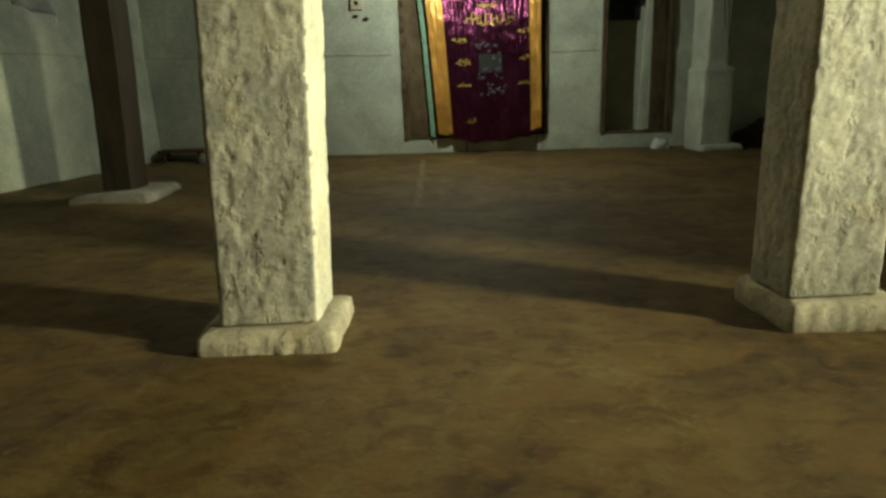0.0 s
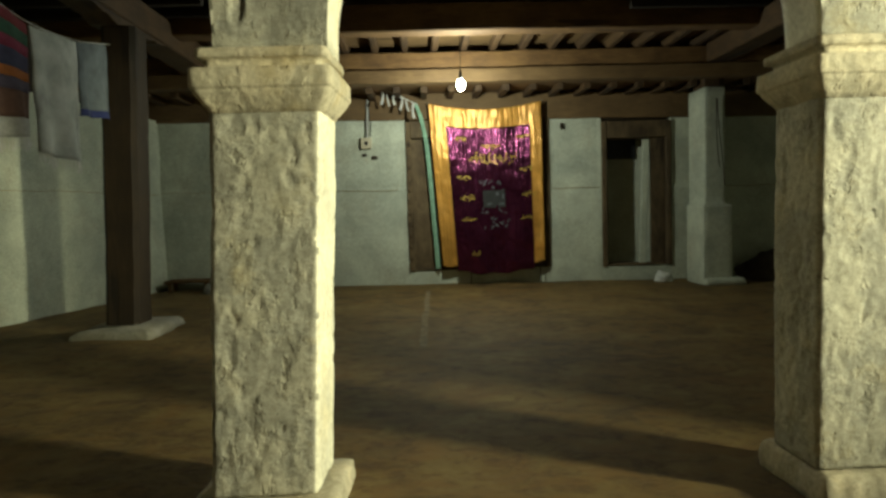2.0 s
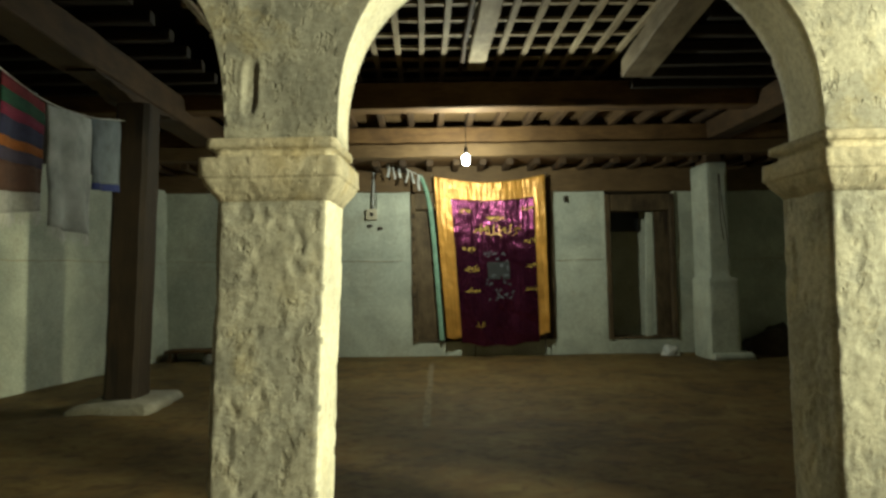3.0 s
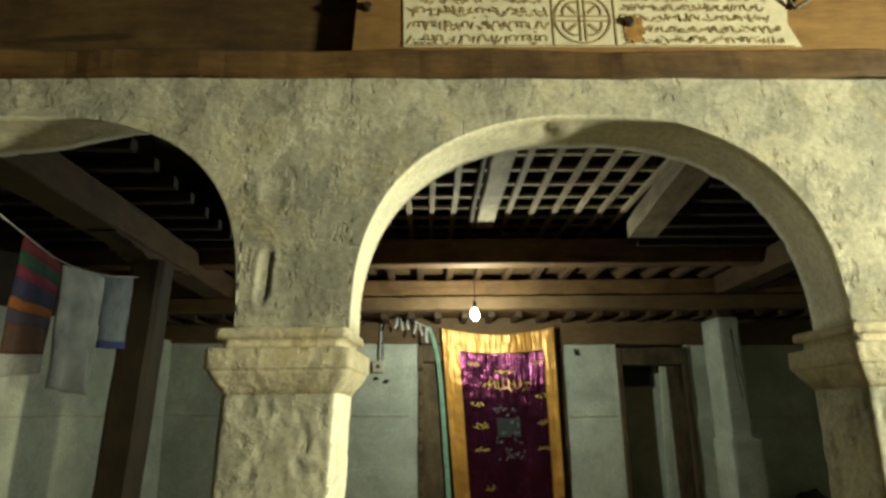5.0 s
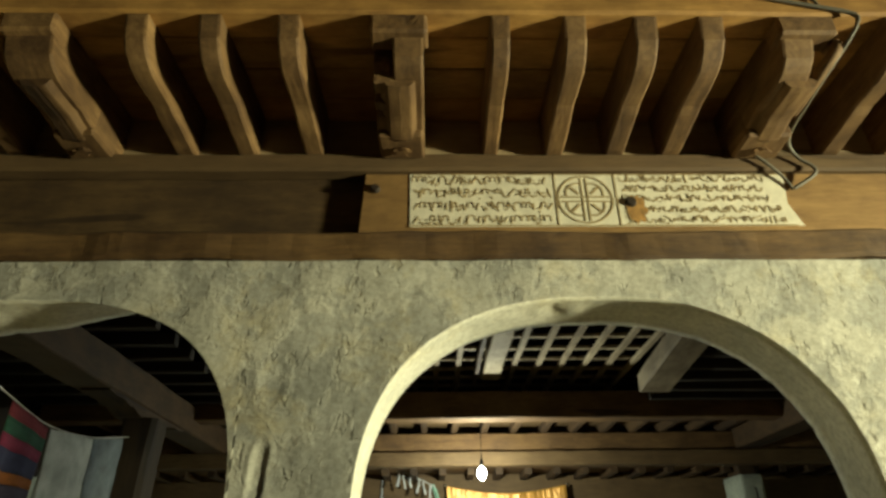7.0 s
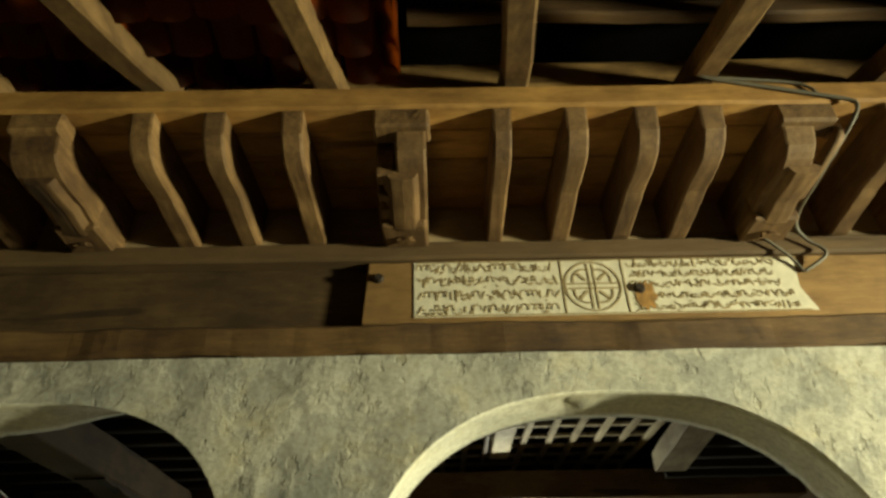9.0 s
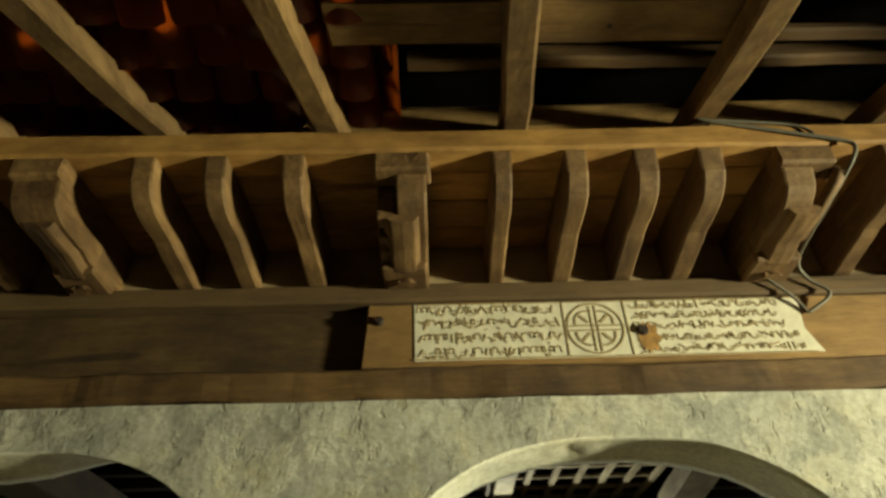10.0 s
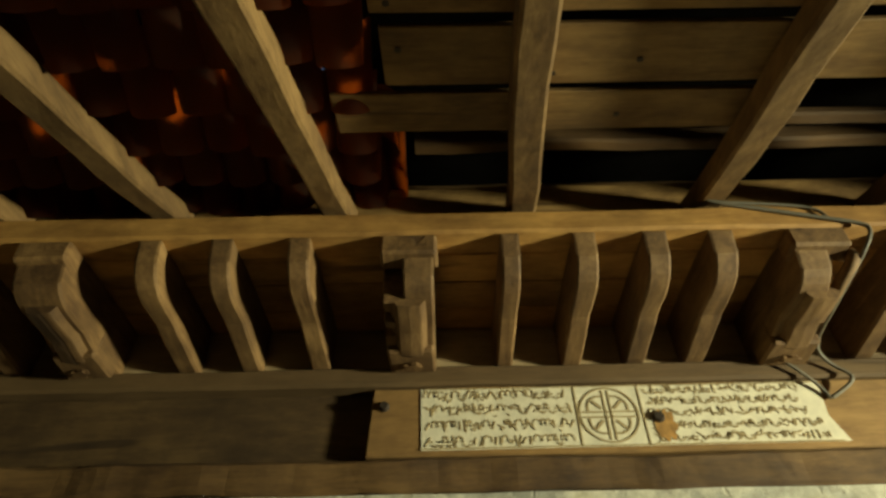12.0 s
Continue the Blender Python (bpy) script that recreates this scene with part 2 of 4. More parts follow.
def timber(name, x0, x1, y0, y1, z0, z1, mat, parent=None, cut=0.25, rough=0.008, bevel=0.012, seed=0.0):
    """A hewn timber: a box cut along its longest side, its edges rounded and its faces slightly uneven."""
    dims = (x1 - x0, y1 - y0, z1 - z0)
    ax = dims.index(max(dims))
    n = max(1, int(dims[ax] / cut))
    lo, hi = (x0, y0, z0), (x1, y1, z1)
    o = [k for k in range(3) if k != ax]
    ring = []
    b = min(bevel, 0.3 * min(dims[o[0]], dims[o[1]]))
    a0, a1, c0, c1 = lo[o[0]], hi[o[0]], lo[o[1]], hi[o[1]]
    ring = [(a0 + b, c0), (a1 - b, c0), (a1, c0 + b), (a1, c1 - b), (a1 - b, c1), (a0 + b, c1), (a0, c1 - b), (a0, c0 + b)]
    bm = bmesh.new()
    rows = []
    for i in range(n + 1):
        w = lo[ax] + dims[ax] * i / n
        row = []
        for a, c in ring:
            p = [0, 0, 0]
            p[ax], p[o[0]], p[o[1]] = w, a, c
            q = Vector(p) + Vector((seed, seed * 2, 0))
            p[o[0]] += wob(q, 2.3, rough)
            p[o[1]] += wob(q + Vector((9, 3, 5)), 2.3, rough)
            row.append(bm.verts.new(p))
        rows.append(row)
    for i in range(n):
        for k in range(8):
            bm.faces.new((rows[i][k], rows[i][(k + 1) % 8], rows[i + 1][(k + 1) % 8], rows[i + 1][k]))
    bm.faces.new(rows[0])
    bm.faces.new(rows[-1])
    if parent:
        return part(name, bm, mat, parent)
    return finish(name, bm, mat)


def tube(name, pts, r, mat, parent=None, sides=6):
    cu = bpy.data.curves.new(name, "CURVE")
    cu.dimensions, cu.bevel_depth, cu.bevel_resolution = "3D", r, 1
    sp = cu.splines.new("NURBS")
    sp.points.add(len(pts) - 1)
    for q, p in zip(sp.points, pts):
        q.co = (*p, 1)
    sp.use_endpoint_u, sp.order_u = True, 3
    me = bpy.data.meshes.new_from_object(bpy.data.objects.new(name, cu))
    me.materials.clear()
    me.materials.append(mat)
    ob = new(name, me)
    if parent:
        ob.parent = parent
    return ob


# ---- ground and shell ----
def floor_z(y, x=0.0):
    """The floor falls slightly to the east and towards the back wall."""
    return -0.013 * x - 0.02 * min(1.0, max(0.0, (y - 3.0) / 7.0))


def build_floor():
    bm = bmesh.new()

    def f(u, v):
        x, y = -6.4 + 13.4 * u, -3.0 + 14.2 * v
        return (x, y, floor_z(y, x) + wob((x, y, 0), 1.1, 0.012) + wob((x, y, 3), 4.0, 0.005))
    sheet(bm, 150, 150, f)
    ob = finish("floor", bm, M_FLOOR, True)
    tagged(ob, "worn brown earthen screed floor with pale scuffs and dark stains", "floor", kind="structure")


build_floor()


def wall_box(name, dims, mat, label):
    bm = bmesh.new()
    add_box(bm, *dims)
    return tagged(finish(name, bm, mat), label, "wall", kind="structure")


BACK, LEFT, RIGHT = 10.28, -4.75, 6.6
DADO = 1.53


def west_x(y):
    """The side wall runs askew and closes in towards the back."""
    return -4.10 - 0.62 * min(1.0, max(0.0, (BACK - y) / 3.4))


def build_left_wall():
    bm = bmesh.new()

    def f(u, v):
        y, z = 2.9 + (BACK + 0.05 - 2.9) * u, -0.1 + 2.86 * v
        return (west_x(y) + wob((0, y, z), 1.2, 0.02) - (0.014 if z > DADO + 0.05 else 0.0), y, z)
    sheet(bm, 60, 40, f)
    g = bmesh.ops.extrude_face_region(bm, geom=bm.faces[:])
    for v in g["geom"]:
        if isinstance(v, bmesh.types.BMVert):
            v.co.x = LEFT - 0.45
    tagged(finish("wall_west", bm, M_WHITE, False), "whitewashed plaster wall with a crack running along it", "wall", kind="structure")


build_left_wall()
wall_box("wall_east", (RIGHT, RIGHT + 0.4, -3.0, 11.3, -0.1, 4.9), M_WHITE, "plain plaster side wall closing the hall")
wall_box("wall_south", (-6.4, 7.0, -3.4, -3.0, -0.1, 4.9), M_LIME, "plain plaster wall closing the veranda")
wall_box("wall_veranda_west", (-6.4, -6.0, -3.0, 2.9, -0.1, 4.6), M_LIME, "plain plaster end wall of the veranda")
wall_box("wall_west_upper", (LEFT - 0.4, LEFT - 0.08, 2.9, 11.3, 2.77, 4.9), M_DARKWOOD, "near-black boards above the side wall")


def build_back_wall():
    """Back wall with two door recesses; panels butt at the openings."""
    top = 2.66
    spans = [(LEFT - 0.4, -0.16, -0.2, top), (-0.16, 2.2, -0.2, 0.20), (2.2, 3.06, -0.2, top), (3.06, 4.23, -0.2, 0.17),
             (4.23, RIGHT, -0.2, top)]
    for i, (x0, x1, z0, z1) in enumerate(spans):
        bm = bmesh.new()

        def f(u, v):
            x, z = x0 + (x1 - x0) * u, z0 + (z1 - z0) * v
            e = 1.0 if 0 < u < 1 else 0.0
            step = 0.014 if z > DADO - 0.016 * x else 0.0
            return (x, BACK + step * e + wob((x, 0, z), 1.3, 0.016) * e, z + (wob((x, 3, 0), 3.0, 0.02) + 0.03 - 0.013 * x if v == 1 and z1 > 1 else 0))
        sheet(bm, max(4, int((x1 - x0) * 14)), max(4, int((z1 - z0) * 14)), f)
        g = bmesh.ops.extrude_face_region(bm, geom=bm.faces[:])
        for v in g["geom"]:
            if isinstance(v, bmesh.types.BMVert):
                v.co.y = BACK + 0.45
        tagged(finish("wall_north", bm, M_WHITE, False), "whitewashed plaster back wall with hairline cracks", "wall", kind="structure")


build_back_wall()
wall_box("wall_beyond_top", (-0.6, 5.0, 10.94, 11.6, 3.2, 3.3), M_DARKWOOD, "dark boards over the passage beyond the doors")
wall_box("wall_beyond_west", (-0.7, -0.6, 10.74, 11.6, -0.2, 3.3), M_WHITE, "end wall of the passage beyond the doors")
wall_box("wall_beyond_east", (5.0, 5.1, 10.74, 11.6, -0.2, 3.3), M_WHITE, "end wall of the passage beyond the doors")
wall_box("floor_beyond", (-0.6, 5.0, 10.94, 11.4, 0.0, 0.2), M_FLOOR, "raised earthen floor of the passage")
wall_box("wall_beyond", (-0.6, 5.0, 10.735, 10.93, -0.2, 3.2), M_WHITE, "dim whitewashed wall beyond the door openings")
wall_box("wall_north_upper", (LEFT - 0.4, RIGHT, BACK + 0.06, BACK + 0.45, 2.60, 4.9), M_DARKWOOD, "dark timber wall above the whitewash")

# ---- arcade ----
AF, AB = 2.5, 2.82
SPRING, WALLTOP = 1.82, 2.85


def arch(u, n, rise):
    return SPRING + rise * max(0.0, 1 - abs(u) ** n) ** (1 / n)


def lower_edge(x):
    """Height of the arcade's underside over x."""
    if -0.285 < x < 1.60:
        return arch((x - 0.6575) / 0.9425, 2.4, 0.865)
    if -2.62 < x < -0.71:
        return arch((x + 1.665) / 0.955, 2.8, 0.86)
    if 2.06 < x < 3.02:
        return arch((x - 2.54) / 0.48, 2.3, 0.75)
    return SPRING if x <= 2.06 else -0.1


def back_x(x):
    """The jamb beside the second pillar is splayed: the arch is wider at the back."""
    if -0.285 <= x < 1.60:
        return x + 0.05 * (x + 0.285) / 1.885
    if 1.60 <= x < 2.06:
        return x + 0.05 * (2.06 - x) / 0.46
    return x


def back_rise(x):
    """The west arch is vaulted: its underside climbs towards the back at the crest and sinks beside it."""
    if not -2.62 < x < -0.71:
        return 0.0
    return 0.13 * max(0.0, 1 - abs(x + 1.18) / 0.42) - 0.03 * min(1.0, max(0.0, (-1.6 - x) / 0.3))


def arcade_xs():
    xs = []
    for a, b in ((-6.0, -3.06), (-3.06, -2.62)):
        xs += [a + (b - a) * i / 12 for i in range(12)]
    for i in range(84):
        xs.append(-1.665 - 0.955 * math.cos(math.pi * i / 84))
    xs += [-0.71 + 0.425 * i / 48 for i in range(48)]
    for i in range(84):
        xs.append(0.6575 - 0.9425 * math.cos(math.pi * i / 84))
    xs += [1.60 + 0.46 * i / 22 for i in range(22)]
    for i in range(40):
        xs.append(2.54 - 0.48 * math.cos(math.pi * i / 40))
    xs += [3.021 + (RIGHT - 3.021) * i / 24 for i in range(25)]
    return xs


def ease(t):
    t = min(1.0, max(0.0, t))
    return t * t * (3 - 2 * t)


def crust(p, amp):
    """Relief of a hand-thrown lime coat: soft swells, thin plates that have flaked off, small pits."""
    v = Vector(p)
    a = noise.fractal(v * 2.6, 1.0, 2.0, 3) * 0.30
    warp = Vector((noise.noise(v * 5), noise.noise(v * 5 + Vector((7, 1, 3))), noise.noise(v * 5 + Vector((2, 9, 4))))) * 0.05
    plate = ease((noise.fractal((v + warp) * 5.5 + Vector((4, 7, 1)), 0.9, 2.1, 3) + 0.02) / 0.10)
    chip = ease((noise.fractal(Vector((v.x, v.y, v.z * 0.6)) * 17 + Vector((2, 5, 8)), 0.8, 2.0, 2) - 0.26) / 0.10)
    fine = noise.fractal(v * 24 + Vector((1, 3, 2)), 0.8, 2.0, 2) * 0.12
    return amp * (a + 0.22 * plate - 0.34 * chip + fine)


def scar(x, z):
    """A long finger-shaped scar with a raised lip, and shallow dents, in the plaster over the capitals."""
    d = 0.0
    for cx, cz, w, h, deep in ((-0.612, 2.02, 0.028, 0.115, 0.006), (-0.60, 2.34, 0.05, 0.09, 0.003), (1.9, 2.2, 0.07, 0.09, 0.005)):
        q = math.hypot((x - cx - 0.08 * (z - cz)) / w, max(0.0, abs(z - cz) - h * 0.6) / (h * 0.4))
        d += deep * (1 - ease((q - 0.6) / 0.4)) - 0.4 * deep * math.exp(-((q - 1.25) / 0.25) ** 2)
    return d


def build_arcade():
    xs = arcade_xs()
    low = [lower_edge(x) for x in xs]
    bm = bmesh.new()
    rows = 64
    front, back = [], []
    for x, z0 in zip(xs, low):
        col, colb = [], []
        for j in range(rows + 1):
            z = z0 + (WALLTOP - z0) * j / rows
            col.append(bm.verts.new((x, AF - wob((x, 0, z), 2.6, 0.010) + scar(x, z), z)))
            colb.append(bm.verts.new((back_x(x), AB + crust((x, 9, z), 0.02), z + (back_rise(x) if j == 0 else 0))) if j in (0, rows) else None)
        front.append(col)
        back.append((colb[0], colb[-1]))
    for i in range(len(xs) - 1):
        for j in range(rows):
            bm.faces.new((front[i][j], front[i + 1][j], front[i + 1][j + 1], front[i][j + 1]))
        bm.faces.new((back[i][0], back[i][1], back[i + 1][1], back[i + 1][0]))
        # underside of the arch, in strips from front to back
        prev = (front[i][0], front[i + 1][0])
        for k in range(1, 6):
            t = k / 6
            nxt = []
            for q in (i, i + 1):
                a, b = front[q][0].co, back[q][0].co
                p = a.lerp(b, t)
                nxt.append(p)
            vs = [bm.verts.new(p) for p in nxt]
            bm.faces.new((prev[0], vs[0], vs[1], prev[1]))
            prev = vs
        bm.faces.new((prev[0], back[i][0], back[i + 1][0], prev[1]))
    bmesh.ops.remove_doubles(bm, verts=bm.verts, dist=1e-4)
    for v in bm.verts:
        if AF + 0.06 < v.co.y < AB - 0.06:
            d = crust((v.co.x, v.co.y, v.co.z), 0.02)
            v.co.z += d
    bmesh.ops.recalc_face_normals(bm, faces=bm.faces)
    # Arch undersides take the paler plaster, their lighting partly in its colour.
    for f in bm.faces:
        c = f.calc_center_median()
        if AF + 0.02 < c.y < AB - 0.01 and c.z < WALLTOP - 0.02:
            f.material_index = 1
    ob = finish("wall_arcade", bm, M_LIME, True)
    ob.data.materials.append(M_INNER_LIT)
    tagged(ob, "rough lime-plastered arcade wall with rounded and pointed arches", "wall", kind="structure")


build_arcade()


def ring_sheet(bm, levels, amp, n=26):
    """A square shaft with rounded corners through levels of (z, x0, x1, y0, y1)."""
    def loop(x0, x1, y0, y1):
        pts = []
        r = 0.02
        cs = [(x1 - r, y0 + r, -90), (x1 - r, y1 - r, 0), (x0 + r, y1 - r, 90), (x0 + r, y0 + r, 180)]
        ends = []
        for cx, cy, a in cs:
            arc = [(cx + r * math.cos(radians(a + k * 30)), cy + r * math.sin(radians(a + k * 30))) for k in range(4)]
            ends.append(arc)
        for i in range(4):
            pts += ends[i]
            a, b = ends[i][-1], ends[(i + 1) % 4][0]
            pts += [(a[0] + (b[0] - a[0]) * k / n, a[1] + (b[1] - a[1]) * k / n) for k in range(1, n)]
        return pts
    rows = []
    for z, x0, x1, y0, y1 in levels:
        mx, my = (x0 + x1) / 2, (y0 + y1) / 2
        row = []
        for x, y in loop(x0, x1, y0, y1):
            d = crust((x, y, z), amp)
            ix, iy = (x1 - x0) / 2 - 0.021, (y1 - y0) / 2 - 0.021
            dirv = Vector((x - mx - min(ix, max(-ix, x - mx)), y - my - min(iy, max(-iy, y - my)), 0)).normalized()
            row.append(bm.verts.new((x + dirv.x * d, y + dirv.y * d, z)))
        rows.append(row)
    m = len(rows[0])
    for i in range(len(rows) - 1):
        for k in range(m):
            bm.faces.new((rows[i][k], rows[i][(k + 1) % m], rows[i + 1][(k + 1) % m], rows[i + 1][k]))
    bm.faces.new(rows[0])
    bm.faces.new(rows[-1])


def pillar(x, lean, label, splay=0.0, toe=0.285):
    """A masonry pillar whose capital stands from x - 0.22 to x + 0.22; the shaft leans by `lean` to its foot."""
    e = thing("pillar", (x, 2.72, 0), label, "pillar", "pillars of the arcade")

    def splayed(bm):
        for v in bm.verts:
            if v.co.x > x + lean:
                v.co.x += splay * (v.co.y - AF) / (AB - AF)
    bm = bmesh.new()
    lv = []
    for i in range(116):
        t = i / 115
        z = 0.11 + 1.515 * t
        k = lean * (1 - t)
        lv.append((z, x - 0.205 + k, x + 0.205 + k, AF + 0.005, AB))
    ring_sheet(bm, lv, 0.012, 34)
    splayed(bm)
    ob = part("shaft", bm, M_LIME, e, "flaking grey and cream lime plaster shaft", True)
    ob.data.materials.append(M_INNER_LIT)
    # Only east faces: the lamp's brightness on that side is put into the colour.
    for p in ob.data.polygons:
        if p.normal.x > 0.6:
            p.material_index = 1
    bm = bmesh.new()
    prof = [(1.570, 0.0), (1.592, 0.012), (1.60, 0.021), (1.615, 0.030), (1.632, 0.041), (1.648, 0.048), (1.652, 0.049), (1.656, 0.056),
            (1.66, 0.058), (1.69, 0.058), (1.724, 0.058), (1.728, 0.055), (1.731, 0.040), (1.735, 0.012), (1.75, 0.010), (1.763, 0.012),
            (1.766, 0.030), (1.769, 0.036), (1.785, 0.038), (1.800, 0.036), (1.804, 0.030), (1.806, 0.0)]
    ring_sheet(bm, [(z + 0.015, x - 0.205 - o, x + 0.205 + o, AF - o, AB + o) for z, o in prof], 0.007, 34)
    splayed(bm)
    part("capital", bm, M_BASE, e, "moulded plaster capital", True)
    bm = bmesh.new()
    k = lean
    pl = [(-0.07, 0.0), (0.03, 0.004), (0.06, 0.0), (0.085, -0.006), (0.098, -0.02), (0.102, -0.05)]
    ring_sheet(bm, [(z, x - toe + k - o, x + 0.285 + k + o, AF - 0.07 - o, AB + 0.07 + o) for z, o in pl], 0.022)
    splayed(bm)
    part("plinth", bm, M_BASE, e, "chipped cream plaster plinth", True)
    settle(e)
    return e


pillar(-0.53, -0.075, "rough lime-plastered square pillar with moulded capital, flaking shaft", 0.02)
pillar(1.81, -0.008, "bright cream lime-plastered pillar, pitted and chipped at its foot", 0.0, 0.222)
pillar(-2.84, 0.0, "lime-plastered square pillar of the arcade")

# ---- beams over the arcade ----
def setting(ob, label, cat):
    return tagged(ob, label, cat, kind="structure")


setting(timber("trim_lintel", -6.0, RIGHT, AF - 0.01, AB, 2.855, 2.988, M_LINTEL, cut=0.05, rough=0.014, bevel=0.015),
        "worn reddish brown timber lintel lying along the arcade", "beam")
setting(timber("trim_wall_beam", -6.0, RIGHT, 2.66, 2.94, 2.992, 3.446, M_WALLBEAM, cut=0.3, rough=0.006),
        "broad dark brown timber beam above the lintel", "beam")
setting(timber("trim_plate", -6.0, RIGHT, 1.957, 2.10, 3.685, 3.805, M_YELLOW, cut=0.3, rough=0.008),
        "honey-coloured timber plate resting on the joist ends", "beam")
setting(timber("trim_back_plate", -6.0, RIGHT, 2.13, 2.19, 3.745, 4.16, M_PLANK, cut=0.2, rough=0.012),
        "greyish plank standing behind the rafter feet", "plank")
setting(timber("trim_band", -6.0, RIGHT, 2.565, 2.657, 3.352, 3.446, M_BAND, cut=0.2, rough=0.006),
        "greyish weathered timber band above the inscribed board", "beam")
setting(timber("trim_frieze", -6.0, RIGHT, 2.622, 2.785, 3.45, 3.69, M_FRIEZE, cut=0.2, rough=0.008),
        "pale grey board between the joists over the beam", "board")
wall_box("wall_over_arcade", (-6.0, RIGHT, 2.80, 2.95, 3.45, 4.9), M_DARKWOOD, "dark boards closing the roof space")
for i, (y0, y1) in enumerate(((2.103, 2.28), (2.286, 2.47), (2.476, 2.79))):
    ob = timber("soffit_board", -6.0, RIGHT, y0, y1, 3.693, 3.717, M_YELLOW, cut=0.5, rough=0.003, bevel=0.004, seed=i)
    tagged(ob, "honey-brown soffit board lying on the joists", "board", "soffit boards", "structure")


def under(s):
    """Height of a joist's underside, s from the wall (0) to the tip (1)."""
    if s < 0.40:
        return 3.450 + 0.030 * s / 0.40
    if s < 0.44:
        return 3.480 + 0.010 * (s - 0.40) / 0.04
    swell = 3.490 + 0.018 * (s - 0.44) / 0.56 - 0.010 * math.sin(math.pi * (s - 0.44) / 0.56)
    nose = max(0.0, (s - 0.72) / 0.28)
    return swell + 0.165 * (1 - math.sqrt(max(0.0, 1 - nose ** 2.3)))


def joist(x, w, carved, skew, label, split=False, scroll=False):
    """A joist that sticks out of the wall, its underside curving up to a thin tip."""
    e = thing("carved_joist", (x, 2.7, 3.45), label, "joist", "joists over the arcade")
    bm = bmesh.new()
    n = 34
    rows = []
    y_in, y_out = 2.79, 1.972
    drop = 0.035 if carved else 0.0
    for i in range(n + 1):
        t = i / n
        y = y_in + (y_out - y_in) * t
        s = (2.55 - y) / (2.55 - y_out)
        s = min(1, max(0, s))
        z0 = under(s) - drop * (1 if 2.53 > y > 2.0 else 0)
        hw = (0.62 if split or scroll else 1.0) * w / 2 * (1 + 0.06 * noise.noise(Vector((x * 7, y * 5, 0))))
        xc = x + skew * s + (0.19 * w if split else -0.17 * w if scroll else 0.0)
        z1 = 3.692 if y > 2.1 else 3.684
        c = 0.01
        row = [(xc - hw + c, z0), (xc + hw - c, z0), (xc + hw, z0 + c), (xc + hw, z1), (xc - hw, z1), (xc - hw, z0 + c)]
        rows.append([bm.verts.new((a, y, b + (wob((a, y, b), 8, 0.004) if b < 3.62 else 0))) for a, b in row])
    for i in range(n):
        for k in range(6):
            bm.faces.new((rows[i][k], rows[i][(k + 1) % 6], rows[i + 1][(k + 1) % 6], rows[i + 1][k]))
    bm.faces.new(rows[0])
    bm.faces.new(rows[-1])
    part("body", bm, M_JOIST, e)
    if carved:
        # a broad weathered ridge along the underside, a block at the tip, and a rosette on the inner end
        bm = bmesh.new()
        rows = []
        for i in range(15):
            y = 2.46 - 0.36 * i / 14
            q = (2.55 - y) / 0.578
            zb = under(q) - drop
            k = w * 0.40
            d = 0.032 * min(1.0, i / 2 + 0.2)
            rows.append([bm.verts.new((x + skew * q + a * k, y, zb - h)) for a, h in ((-1.0, -0.02), (-0.60, d * 0.9), (-0.55, d), (0.0, d * 1.1), (0.50, d), (0.6, d * 0.9), (1.0, -0.02))])
        for i in range(14):
            for k in range(6):
                bm.faces.new((rows[i][k], rows[i][k + 1], rows[i + 1][k + 1], rows[i + 1][k]))
        bm.faces.new(rows[0])
        bm.faces.new(rows[-1])
        part("carved_ridge", bm, M_JOIST, e)
        bm = bmesh.new()
        bmesh.ops.create_cone(bm, cap_ends=True, segments=14, radius1=w * 0.20, radius2=w * 0.16, depth=0.02,
                              matrix=pose(x, 2.48, 3.392, 0, 0, 0) @ Matrix.Diagonal((1, 0.55, 1, 1)))
        for v in bm.verts:
            a = math.atan2(v.co.y - 2.48, v.co.x - x)
            if v.co.z < 3.393:
                v.co.x, v.co.y = x + (v.co.x - x) * (1 + 0.3 * math.cos(7 * a)), 2.48 + (v.co.y - 2.48) * (1 + 0.3 * math.cos(7 * a))
        part("rosette", bm, M_JOIST, e, "carved rosette")
        bm = bmesh.new()
        add_box(bm, x - w * 0.50, x + w * 0.50, 2.38, 2.56, 3.405, 3.55)
        for v in bm.verts:
            v.co += Vector((wob(v.co, 9, 0.012), wob(v.co, 6, 0.01), wob(v.co, 7, 0.008)))
        part("foot_block", bm, M_JOIST, e, "carved block at the wall", bevel=0.012)
        bm = bmesh.new()
        add_box(bm, x + skew - w * 0.57, x + skew + w * 0.57, 1.96, 2.07, 3.585, 3.684)
        for v in bm.verts:
            v.co += Vector((wob(v.co, 9, 0.012), 0, wob(v.co, 7, 0.008) if v.co.z < 3.65 else 0))
        part("tip_block", bm, M_JOIST, e, "weathered block at the tip", bevel=0.012)
        for y0, y1, lean in (((2.10, 2.17, 0.0), (2.22, 2.27, 0.3), (2.31, 2.41, 0.0)) if split else ()):
            bm = bmesh.new()
            zb = under((2.55 - y0) / 0.578) - drop - 0.012
            for v in add_box(bm, x - w * 0.52, x - w * 0.16, y0, y1, zb, 3.66):
                v.co.y += lean * (v.co.x - x + w * 0.34)
                v.co += Vector((wob(v.co, 9, 0.008), wob(v.co, 6, 0.006), 0))
            part("broken_slat", bm, M_JOIST, e, "broken slat with dark gaps", bevel=0.006)
